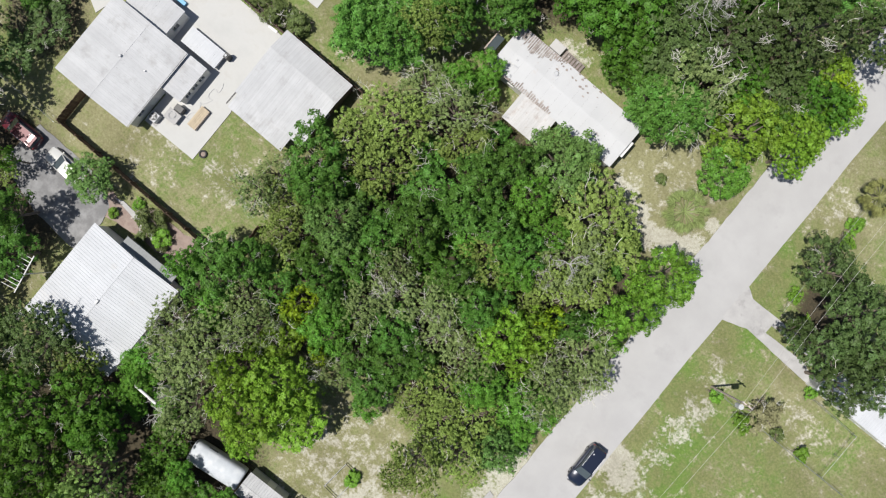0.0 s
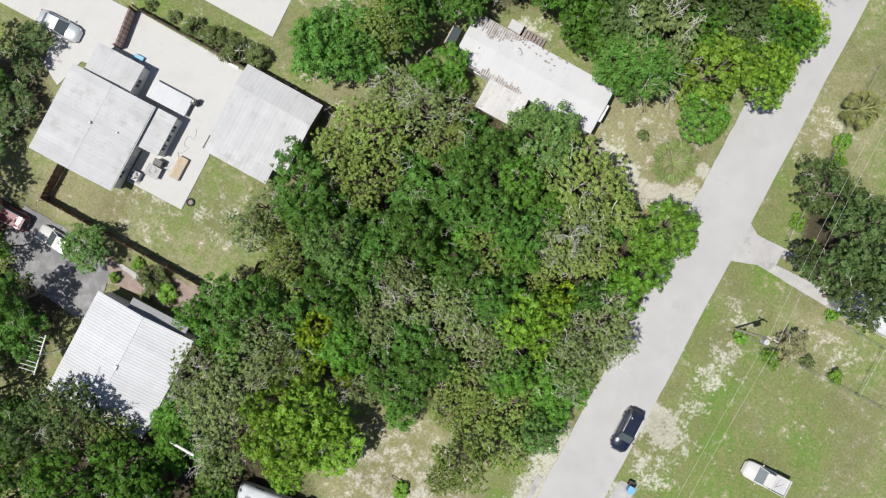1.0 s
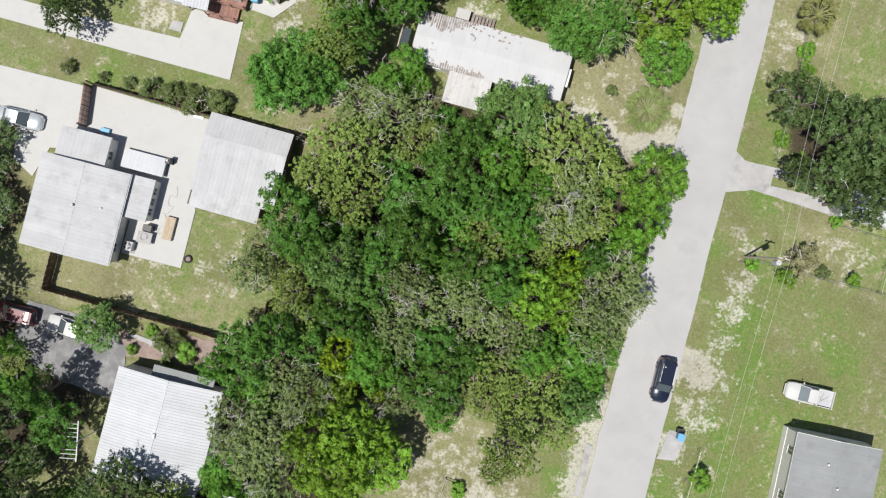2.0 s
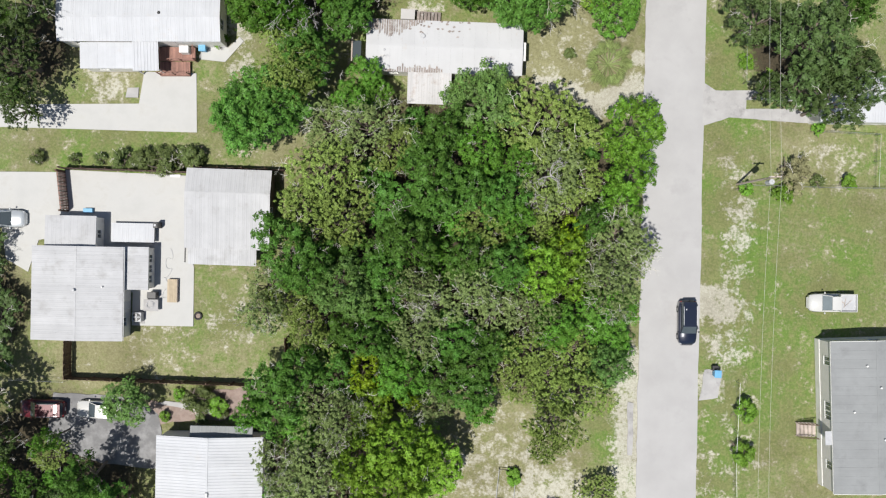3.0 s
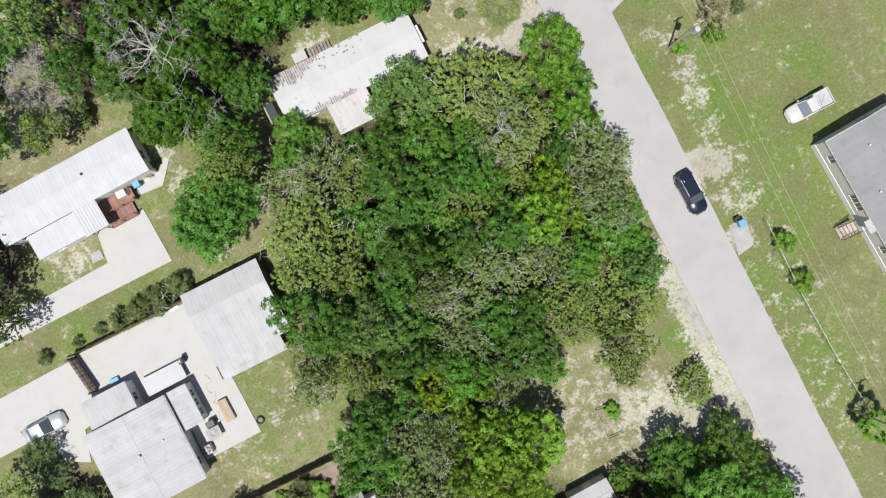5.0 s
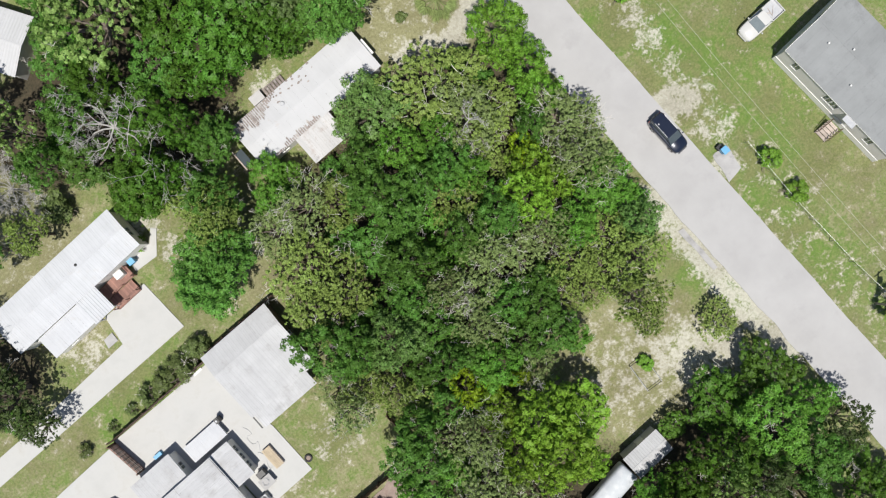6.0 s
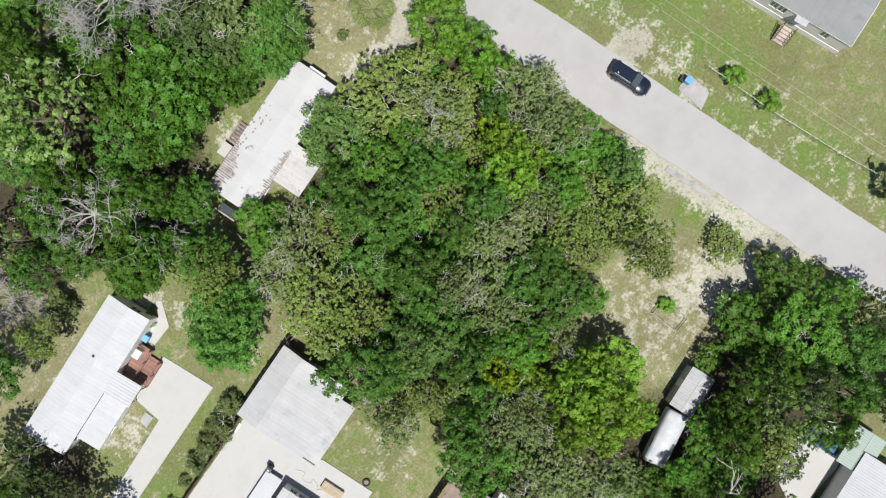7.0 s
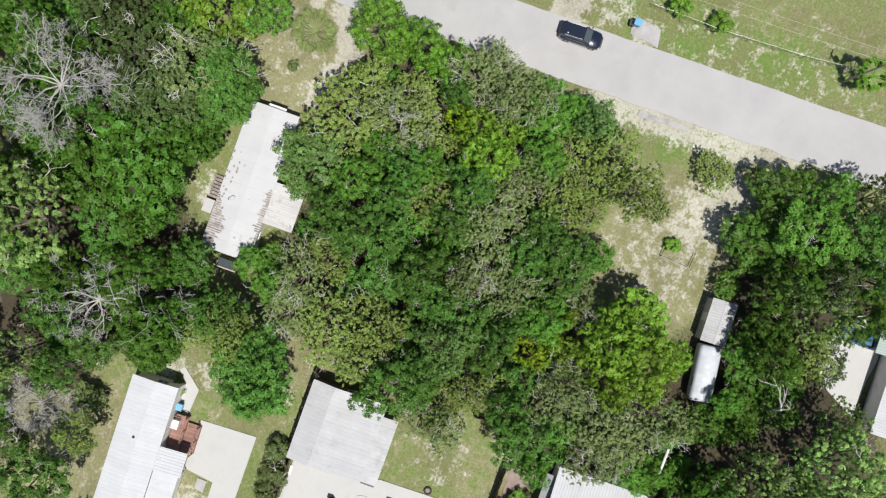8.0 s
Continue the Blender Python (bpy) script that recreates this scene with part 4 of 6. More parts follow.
# lobes, least and largest lobe, gap between lobes, leaves, leaf size, bare twigs, tuft
KINDS = {
    "oak_olive": (44, 0.55, 1.15, 0.56, 10500, 0.105, 7, 0.26),
    "oak_grey": (42, 0.5, 1.05, 0.58, 10000, 0.095, 20, 0.25),
    "dark_broadleaf": (40, 0.6, 1.2, 0.56, 7600, 0.140, 3, 0.30),
    "bright_broadleaf": (48, 0.55, 0.95, 0.55, 8000, 0.130, 2, 0.28),
    "blue_broadleaf": (60, 0.7, 1.0, 0.44, 9500, 0.125, 0, 0.26),
    "dome_tree": (64, 0.7, 0.95, 0.42, 9800, 0.120, 0, 0.26),
    "clumpy_tree": (84, 0.50, 0.80, 0.60, 11500, 0.115, 2, 0.19),
    "oak_dark": (48, 0.55, 1.1, 0.50, 12500, 0.10, 7, 0.26),
    "dark_clumpy": (66, 0.55, 0.92, 0.60, 9800, 0.125, 1, 0.22),
    "road_tree": (88, 0.42, 0.72, 0.54, 8600, 0.13, 1, 0.25),
    "yellow_tree": (58, 0.5, 0.8, 0.58, 7600, 0.115, 2, 0.19),
    "pine": (46, 0.60, 0.92, 0.80, 12000, 0.095, 5, 0.14),
    "shade_oak": (44, 0.55, 1.0, 0.60, 7800, 0.125, 3, 0.26),
    "young_broadleaf": (26, 0.9, 1.4, 0.46, 3600, 0.20, 0, 0.40),
    "dark_shrub": (16, 0.9, 1.5, 0.35, 2800, 0.26, 4, 0.6),
    "grey_shrub": (14, 0.8, 1.3, 0.40, 2400, 0.24, 10, 0.5),
    "bright_shrub": (16, 0.9, 1.4, 0.35, 2200, 0.30, 0, 0.6),
}
STYLE_OF = {"pine": "puff", "clumpy_tree": "puff", "dark_clumpy": "puff", "road_tree": "puff", "yellow_tree": "puff", "oak_olive": "oak", "oak_grey": "oak", "oak_dark": "oak"}


def build_tree(kind, seed):
    rng = np.random.default_rng(seed)
    n, r0, r1, gap, count, size, twigs, tuft = KINDS[kind]
    shrub = kind.endswith("shrub")
    lobes = crown_lobes(rng, n, r0, r1, gap, zc=4.2 if shrub else 6.6, hz=3.9 if shrub else (2.6 if kind == "pine" else 3.3), low=-0.8 if shrub else -0.45)
    e = new(kind)
    paths = []
    if shrub:
        for i in range(4):
            a = i * 1.6 + rng.random()
            limb_paths(rng, (0.3 * math.cos(a), 0.3 * math.sin(a), -0.2), (0.5 * math.cos(a), 0.5 * math.sin(a), 1), 3.5, 0.22, 1, paths)
    else:
        top = np.array((rng.normal() * 0.3, rng.normal() * 0.3, 4.2))
        stem = [(np.array((0, 0, -0.25)), 0.34), (np.array((0, 0, 0.3)), 0.26), (top * (0.5, 0.5, 0.5), 0.22), (top, 0.19)]
        part("trunk", skin("trunk", [stem], "bark", 8), None, e, smooth=True)
        for i in sorted(rng.choice(len(lobes), min(11, len(lobes)), replace=False)):
            end = np.array(lobes[i][:3])
            mid = top * 0.45 + end * 0.55 + rng.normal(size=3) * 0.3
            paths.append([(top - (0, 0, 0.3), 0.13), (mid, 0.08), (end, 0.035)])
    tagged(part("limb_work", skin("limb_work", paths, "bark", 6), None, e), kind="stuff")
    v, f = leaf_cloud(rng, lobes, count, size, tuft, style=STYLE_OF.get(kind, "broad"))
    part("crown", mesh_of("crown", v.tolist(), f.tolist(), kind if kind != "young_broadleaf" else "dark_broadleaf"), None, e)
    if twigs:
        paths = []
        for i in range(twigs):
            c = np.array(lobes[rng.integers(len(lobes))][:4])
            d = c[:3] - np.array((0, 0, 4.5))
            d /= np.linalg.norm(d)
            limb_paths(rng, c[:3] + d * c[3] * 0.2, d * (1, 1, 0.35) + rng.normal(size=3) * 0.35, 0.9 * c[3] + 0.35, 0.030 if not shrub else 0.08, 2, paths, 0.2, (1, 2))
        tagged(part("twig_growth", skin("twig_growth", paths, "twig", 3, 0.014), None, e, "pale leafless twigs in the crown"), kind="stuff")
    return e


stock = {k: [build_tree(k, 11 * i + 7 + 3 * j) for j in range(1 if k in ("grey_shrub", "yellow_tree") else 2 if k != "dark_broadleaf" else 3)] for i, k in enumerate(KINDS)}
used, PLANTED = {}, []
grove = random.Random(4)


def plant(kind, label, category, spots, low=1.0):
    """Trees or shrubs at (x, y, crown radius)."""
    for x, y, r in spots:
        if category != "shrub":
            PLANTED.append((x, y, r))
        first = stock[kind][grove.randrange(len(stock[kind]))]
        if category == "shrub":
            tall = r * grove.uniform(0.9, 1.25) / 8.0 * 1.3
        else:
            tall = min(1.25, (5.3 + 1.05 * r + grove.uniform(-2.0, 2.4)) / 10.0)
            tall *= low * (1.3 if kind == "pine" else 1.0)
        wide = r / 4.0 * (1.18 if kind in ("blue_broadleaf", "dome_tree") else 1.09 if category != "shrub" else 1.1)
        m = Matrix.LocRotScale((x, y, 0), Euler((0, 0, grove.uniform(0, 6.28))), (wide * grove.uniform(0.92, 1.1), wide * grove.uniform(0.92, 1.1), tall))
        if first.name in used:
            ob = copy_thing(first, m @ Matrix.Diagonal((*(1 / q for q in first.scale), 1)))
        else:
            ob = first
            ob.matrix_basis = m
            used[first.name] = True
        tagged(ob, label, category, "trees of the wood" if category != "shrub" else "shrubs in the yards")


plant("oak_olive", "olive-green live oak with a dense uneven crown", "oak tree", [
    (-11.6, 5.1, 3.6), (-13.2, 0.8, 2.8), (-9.4, 1.4, 2.8), (-4.7, 8.6, 2.5), (8.6, 12.7, 4.2), (12.3, 7.8, 2.9),
    (9.4, 5.6, 2.5), (10.6, 1.8, 2.2), (4.6, 1.7, 2.8), (-13.1, -7.9, 2.5), (-11.5, -10.1, 2.1), (14.6, -9, 2.5),
    (10.3, -9, 2.5), (-9.8, -12.2, 2.2), (12.5, -11.7, 2.6), (16.1, -12.3, 2.4), (9.8, -12.4, 2.2), (13.7, -15.5, 2.6),
    (13, -17.9, 1.6), (-17.3, 17.4, 2.6), (-15.2, 14.3, 2.2), (-15.8, -33.6, 2.4), (-16.6, 13.4, 2.8), (-15.5, 16.2, 2.8),
])
plant("oak_olive", "olive-green live oak with a dense uneven crown", "oak tree", [
    (-32, 23.4, 2.2), (6.6, -37.6, 3.0),
])
plant("oak_grey", "grey-green oak with pale bare twigs in its crown", "oak tree", [
    (-12.3, 10, 2.9), (-8.5, 10.1, 2.8), (9.8, 8.5, 3.3), (17, 3.6, 2.8), (18.8, 1.7, 2.4), (15.6, -0.2, 2.4),
    (16.9, -1.8, 2.5), (-16.1, -6.6, 2.2), (-15.6, -9.1, 2.1), (-1.8, -4.4, 2.2), (1, -6, 2.9), (-0.6, -8.7, 2.6),
    (4.2, -3.2, 2.6), (6.4, -5.8, 2.8), (10.2, -5.2, 2.5), (1.7, -15.5, 2.4), (-9.1, -17, 2.6), (-6.6, -18.4, 2.4),
    (-8.9, -22.6, 3.2), (-12.3, -23.4, 2.4), (-8.5, -24.7, 3.5), (-5.5, -27.8, 2.9), (5.9, 27.2, 4),
])
plant("dark_broadleaf", "dark green broadleaf tree in a crowded wood", "tree", [
    (-1, 10.5, 2.4), (-2, 7.5, 2.6), (-4.6, 3.1, 2.9), (-0.9, 4.3, 2.9), (2.4, 5.4, 2.5), (-2.9, -0.1, 2.8),
    (5.6, 5, 2.4), (14.4, 4.1, 1.8), (3.1, -1, 2.4), (6.9, -1, 2.4), (-14.2, -2.7, 3.1), (-11.6, -4.1, 2.4),
    (-7.2, -2.3, 2.5), (-5, -7.2, 2.8), (-4.5, -3.4, 2.5), (2.7, -8.7, 2.5), (7, -9.1, 2.2), (4.9, -10.8, 2.5),
    (-2.7, -11, 2.2), (-4.9, -10, 2), (-7.7, -9.4, 2), (-8.1, -14.1, 2.2), (1.7, -12.5, 2.5), (5, -14.1, 2.4),
])
plant("dark_broadleaf", "dark green broadleaf tree in a crowded wood", "tree", [
    (-11.4, -14.1, 2.2), (-13.4, -17.3, 3.1), (-12, 20.6, 2.4), (-30.8, -27.4, 2.1), (-27.8, -30.3, 2.3), (-14.8, 16.1, 2.4),
    (-11.8, 21, 2), (-23.3, 26, 3.1), (-36.9, 24.9, 3.1), (19.5, -38.1, 2.8), (15.8, -40.6, 2.1), 
])
plant("bright_broadleaf", "fresh green broadleaf tree with a lumpy crown", "tree", [
    (-0.8, -0.6, 1.7), (2.8, 9.5, 2.4), (6.7, 8.9, 1.6), (6.8, 3.4, 1.9), (12.4, -6.3, 2.4), (16.7, -4.6, 2.6),
    (18.4, -7.3, 2.2), (-1.6, -13.1, 2.4), (6.4, -15.9, 1.6), (-11.2, -20.3, 2.6), (-15.4, -18.7, 1.7), (-11.6, -28, 2.4),
    (-35.1, -24.6, 1.3), (13.8, 25.3, 2.5), (17.3, -33.6, 3.5), (22.5, -34.1, 2.1), (-10.8, -29.9, 2.1),
])
plant("blue_broadleaf", "blue-green broadleaf tree with a closed domed crown", "tree", [
    (2.3, 14.2, 3.7), (-8.2, -5.6, 2.8), (18, -9.6, 2.1),
])
plant("dome_tree", "bright green leafy tree with a smooth domed crown", "tree", [
    (-18.6, 10.6, 3.8), (-20.2, 9.1, 2.8), (-17.1, 10.2, 2.4), (3.3, 25, 2.7), (6.6, 24.4, 2.3), (6.4, 25.3, 2.6),
])
plant("clumpy_tree", "yellow-green tree with leaves in rounded clumps", "tree", [
    (12.3, 1, 2.2), (10.1, -1.4, 2.6), (12.9, -1.7, 2), (-4.2, -17.5, 2.6), (-0.4, -20, 3.5), (-1.4, -23.6, 3.3),
    (1.9, -21.9, 3.4), (-4.7, -21.4, 2.4), (12.1, 29.2, 3.6), (16.1, 32.8, 2.4), (17.3, 35.8, 1.7), (0.2, -26.2, 2.1),
])
plant("yellow_tree", "yellowing tree with leaves in loose clumps", "tree", [
    (12.6, 2.7, 1.7), (-5.5, -13.5, 2), (-3.5, -14.9, 1.4), (-0.5, -15.2, 1.1), (16.4, 38.7, 2.1),
])
plant("dark_clumpy", "deep green tree with leaves in rounded clumps", "tree", [
    (-20, 20.5, 3.2), (-15.7, -38.4, 3.5), (-12.1, -34.6, 3.2), (-2.6, 26.6, 3.2), (-9.3, 25.8, 1.8),
    (-4.8, 28.5, 4.5), (-5, 26.4, 2.2), (-7.9, 33.1, 4), (-7, 37.7, 2.6), (-19.4, 20.5, 3.3), (-17.4, 19.9, 2.4),
    (2.2, 44.9, 3.2), (8.4, 32.3, 2.9), (-15.7, 26.7, 2.9), (11.7, -33.4, 3.2),
    (5.0, -34.8, 2.6), (7.8, -33.6, 2.3), (-13.6, 23.2, 2.3), (-10.6, 27.2, 2.2), (-11, -41.8, 3.8),
])
plant("dark_clumpy", "deep green tree with leaves in rounded clumps", "tree", [
    (-9.6, -35.4, 2.6),
])
plant("oak_dark", "dark grey-green oak with pale twigs", "oak tree", [
    (0.9, 29.9, 4.5), (4.9, 34.2, 4.2), (12.4, 34.6, 3.2), (1.5, 28.6, 4.1), (8.9, 39.2, 4.2), (13.6, 43.7, 3.2),
    (-19.9, -33.6, 3.4),
])
plant("road_tree", "green roadside tree leaning over the asphalt", "tree", [
    (17, 13.3, 3.2), (17.4, 9.6, 2.4), (17.1, 6.3, 2.2),
])
plant("pine", "light green pine with open tufts of needles", "pine tree", [
    (-6.4, -37.6, 3.0), (-14.2, 35.3, 4.5), (-26.8, 31.8, 2.5), (10.2, -36.4, 2.5), (11.3, -33.6, 1.4), (-2.2, -43.4, 4.2),
    (-3.0, -47.6, 3.1), (1.9, -43.6, 2.4), (-6.0, -41.5, 2.6),
])
plant("shade_oak", "large very dark oak over the driveway", "oak tree", [
    (28, 26.2, 3.1), (32.9, 24.3, 3.5), (33, 20.5, 2.9), (36.4, 22.5, 2.6),
])
plant("dark_shrub", "dark green garden shrub beside the fence and lawn", "shrub", [
    (-29.1, 4.3, 1.6), (-31.1, 4.1, 1.4), (-26.2, 5.2, 1.3), (-33.1, 3.8, 1.2), (-27.6, 4.6, 1.2), (-35.7, 3.6, 0.7),
    (-42.1, 2.9, 0.8), (-38.3, 3.2, 0.6), (-22, -19.4, 1.5), (-19.5, -20.5, 0.7), (10.7, 21.3, 0.6), (38, 11.9, 0.7),
    (-21.6, -21.4, 0.7), (-38.1, 30.3, 1.8), (-29.7, 25.2, 1.8),
])
plant("grey_shrub", "grey-green twiggy shrub beside the wire fence", "shrub", [
    (35.4, 12.1, 1.8),
])
plant("bright_shrub", "bright green low shrub growing in the grass", "shrub", [
    (34.7, 10.2, 1.1), (30.8, 10.1, 0.8), (41.2, 12.3, 0.8), (34, -12.5, 1.2), (34.4, -17.2, 1.3), (37.3, 17.4, 0.7),
    (31.4, 21.6, 0.9), (29, 23, 0.7), (11.3, -23.2, 0.8), (-20.2, -20, 1.1), (-25.4, -21.8, 0.6), (-24.3, -19.3, 0.6),
    (-25.2, 17.4, 0.8), (28.5, 30.6, 0.9), (27.9, 32.5, 0.9), (28.5, 23.5, 0.5), (11.1, -22.5, 0.7),
])
plant("bright_broadleaf", "fresh green young tree beside the old trailer", "tree", [(-9.4, 15.4, 2), (-8.3, 13.9, 1.7), (-10.5, 12.6, 2)], low=0.7)
plant("oak_olive", "low bushy oak standing alone in the grass", "oak tree", [(-43.6, -26.8, 2.4), (-35.8, -26.8, 1.8)], low=0.5)
plant("oak_dark", "dark grey-green oak with pale twigs", "oak tree", [(-43.6, 17.6, 3.4), (-43.2, 11.8, 3.2), (-42.6, 7.2, 2.0), (-42.6, -21.6, 3.2), (-40.6, -25.6, 2.8), (-46.0, -16.6, 2.6)])
plant("shade_oak", "large very dark oak over the driveway", "oak tree", [(35.6, 18.6, 2.6), (38.0, 21.0, 2.2), (30.2, 19.6, 1.6)])
plant("blue_broadleaf", "low bushy tree overhanging the board fence", "tree", [(-28.6, -20.3, 2.2)], low=0.5)
plant("bright_broadleaf", "fresh green young tree leaning over the camper", "tree", [(4.3, -32.7, 1.7), (-1.2, -33.9, 1.6)], low=0.8)
plant("oak_olive", "low bushy oak standing alone in the sandy lot", "oak tree", [(19.6, -23.2, 2.0)], low=0.4)
plant("dark_clumpy", "deep green tree with leaves in rounded clumps", "tree", [(20.9, -29.6, 2.9), (14.4, -29.4, 3.1), (17.6, -30.2, 2.4)], low=0.55)
plant("dark_clumpy", "deep green tree with leaves in rounded clumps", "tree", [(0.4, 25.3, 2.6)])
plant("dome_tree", "bright green leafy tree with a smooth domed crown", "tree", [(4.4, 24.0, 2.2)])
plant("dark_clumpy", "deep green tree with leaves in rounded clumps", "tree", [(15.3, 36.0, 2.4), (13.6, 32.0, 2.2)])
plant("clumpy_tree", "yellow-green tree with leaves in rounded clumps", "tree", [(17.0, 30.6, 2.0), (17.6, 37.4, 1.7), (14.6, 40.0, 2.0)])
plant("shade_oak", "low dark oak beside the white house", "oak tree", [(-45.3, -6.2, 1.8), (-43.1, -13.1, 2.5), (-42.9, -17.5, 2.2), (-44.8, -8.8, 1.6)], low=0.42)
plant("dark_clumpy", "low deep green tree in the pines' shade", "tree", [(-4.4, -33.2, 2.3), (-1.6, -35.6, 2.2), (1.2, -35.6, 2.2), (0.4, -39.2, 2.4), (3.2, -38.6, 2.2), (-3.2, -37.2, 1.8)], low=0.5)
# the rest of the woods: trees that close the gaps between those above
WOODS = [(0, 0, 14), (8, 6, 11), (-8, -12, 9), (12, -5, 8), (-4, 6, 12), (-6, 31, 9), (4, 33, 11), (14, 38, 9), (-18, 32, 9), (-16, 22, 4.5), (0, 45, 9), (-32, 30, 5), (-24, 34, 7), (-12, 40, 8), (9, 43, 8), (-30, 22.5, 1), (18, -36, 6), (22, -44, 6),
         (12, -37, 9), (2, -39, 9), (-6, -33, 6), (-12, -41, 9), (-30, -39, 9), (-38, -32, 6), (-45, 14, 5), (-46, -12, 4), (34, 24, 4)]
CLEAR = [(-12.5, 15.6, 6.8, 24.2), (6.5, 15.5, 20, 25), (-41.5, 10, -24, 22.5), (-40, -16, -13.4, 5.6), (-26, -34.5, -13.2, -17), (-3.8, -33.2, 8.6, -28.6), (-6.2, 13, -1, 16), (2, -58, 16, -43), (4, -28, 22, -13.5),
         (-39, -27.5, -26, -19), (-22, 5, -15, 24), (-38.5, 21, -28, 26), (-27, 34, -22, 50), (-34.5, 25.5, -28.5, 32), (-40, 22, -33, 29)]


def close_gaps():
    for wx, wy, wr in WOODS:
        for _ in range(int(wr * wr * 2)):
            a, q = grove.uniform(0, 6.28), wr * math.sqrt(grove.random())
            x, y, r = wx + q * math.cos(a), wy + q * math.sin(a), grove.uniform(2.1, 3.0)
            road_left = 20.9 - 0.1252 * y
            if x > road_left - r * 0.8 and x < road_left + 9 or any(x0 - r * 0.6 < x < x1 + r * 0.6 and y0 - r * 0.6 < y < y1 + r * 0.6 for x0, y0, x1, y1 in CLEAR):
                continue
            if any(math.hypot(x - px, y - py) < 0.72 * (r + pr) for px, py, pr in PLANTED):
                continue
            kind = grove.choice(["dark_broadleaf", "dark_clumpy", "dark_clumpy", "bright_broadleaf", "oak_olive"] if abs(y) < 14 else ["dark_clumpy", "oak_dark", "shade_oak"] if y < -29 else ["dark_broadleaf", "dark_clumpy", "dark_clumpy"])
            plant(kind, FILL[kind], "oak tree" if "oak" in kind else "tree", [(round(x, 1), round(y, 1), round(r, 1))])


def understorey():
    """Young low trees under the gaps of the canopy."""
    for wx, wy, wr in WOODS:
        for _ in range(int(wr * wr * 4)):
            a, q = grove.uniform(0, 6.28), wr * math.sqrt(grove.random())
            x, y, r = wx + q * math.cos(a), wy + q * math.sin(a), grove.uniform(1.3, 2.0)
            road_left = 20.9 - 0.1252 * y
            if x > road_left - r and x < road_left + 9 or any(x0 - r * 0.8 < x < x1 + r * 0.8 and y0 - r * 0.8 < y < y1 + r * 0.8 for x0, y0, x1, y1 in CLEAR):
                continue
            if any(math.hypot(x - px, y - py) < 0.68 * (r + pr) for px, py, pr in PLANTED):
                continue
            kind = grove.choice(["young_broadleaf", "young_broadleaf", "bright_broadleaf"])
            plant(kind, "young dark green tree under the canopy" if kind != "bright_broadleaf" else FILL[kind], "tree", [(round(x, 1), round(y, 1), round(r, 1))], low=0.55)


FILL = {"oak_dark": "dark grey-green oak with pale twigs", "shade_oak": "very dark oak in a crowded wood", "dark_clumpy": "deep green tree with leaves in rounded clumps", "dark_broadleaf": "dark green broadleaf tree in a crowded wood", "bright_broadleaf": "fresh green broadleaf tree with a lumpy crown", "oak_olive": "olive-green live oak with a dense uneven crown"}
close_gaps()
understorey()
for k, made in stock.items():
    for ob in made:
        if ob.name not in used:
            for o in (*ob.children_recursive, ob):
                bpy.data.objects.remove(o)


def dead_tree(x, y, limbs, seed, height=5.0, root=(0, 0), forks=4, thick=0.12, spread=0.15, label="bleached leafless dead tree with many fine branches"):
    """limbs: the ends that the main limbs reach for, from the fork at (x, y, height); root: where the trunk stands from there."""
    rng = np.random.default_rng(seed)
    e = thing("dead_tree", x + root[0], y + root[1], 0, 0, label, "dead tree")
    paths = []
    top = np.array((-root[0], -root[1], height))
    trunk = [[(np.array((0, 0, -0.2)), thick * 2.6), (top * 0.5 + rng.normal(size=3) * 0.1, thick * 2.1), (top, thick * 1.5)]]
    for dx, dy, dz in limbs:
        reach = math.sqrt(dx * dx + dy * dy + dz * dz)
        limb_paths(rng, top - (0, 0, 0.2), (dx / reach, dy / reach, dz / reach), reach * 0.58, thick, forks, paths, spread, (1, 2), 0.66, 0.0)
    part("trunk", skin("trunk", trunk, "dead_wood", 8), None, e)
    tagged(part("branch_work", skin("branch_work", paths, "dead_wood", 4, 0.013), None, e), kind="stuff")


def fan(n, r, rise, seed):
    """Ends of n limbs all round."""
    rnd = random.Random(seed)
    return [(r * rnd.uniform(0.75, 1.1) * math.cos(k * 6.2832 / n + rnd.uniform(-0.25, 0.25)), r * rnd.uniform(0.75, 1.1) * math.sin(k * 6.2832 / n + rnd.uniform(-0.25, 0.25)), rise * rnd.uniform(0.6, 1.3)) for k in range(n)]


dead_tree(-1.6, 38.5, fan(13, 5.4, 2.0, 3), 3, 7.6, forks=5, thick=0.085)
dead_tree(-18.9, 26.8, [(-3.6, 3.0, 1.5), (-3.4, 0.2, 1.2), (-2.2, 2.8, 1.5), (0.4, 4.6, 1.8), (2.2, 3.6, 1.8), (3.6, 0.4, 1.5), (3.2, -2.6, 1.0), (4.8, -6.6, 1.2), (-3.0, -1.4, 1.0)], 5, 6.2, (0.9, -1.6), forks=5, thick=0.09, label="leaning bleached dead tree with one long limb")
dead_tree(-31.6, 28.6, fan(13, 2.9, 1.8, 9), 9, 3.2, forks=5, thick=0.045, label="pale grey dead bush of fine leafless twigs")
dead_tree(9.4, 7.6, fan(5, 1.7, 0.8, 4), 21, 9.3, forks=3, thick=0.05, spread=0.32)
dead_tree(0.6, -38.4, [(2.6, 0.8, 1.6), (4.0, 1.4, 3.2), (1.0, -0.6, 1.2)], 31, 5.5, (-0.9, -0.2), forks=2, thick=0.09, label="thin bare dead tree leaning among the pines")
dead_tree(12.2, -38.3, fan(7, 1.5, 1.0, 6), 33, 7.0, forks=3, thick=0.05, label="small grey dead crown among green trees")


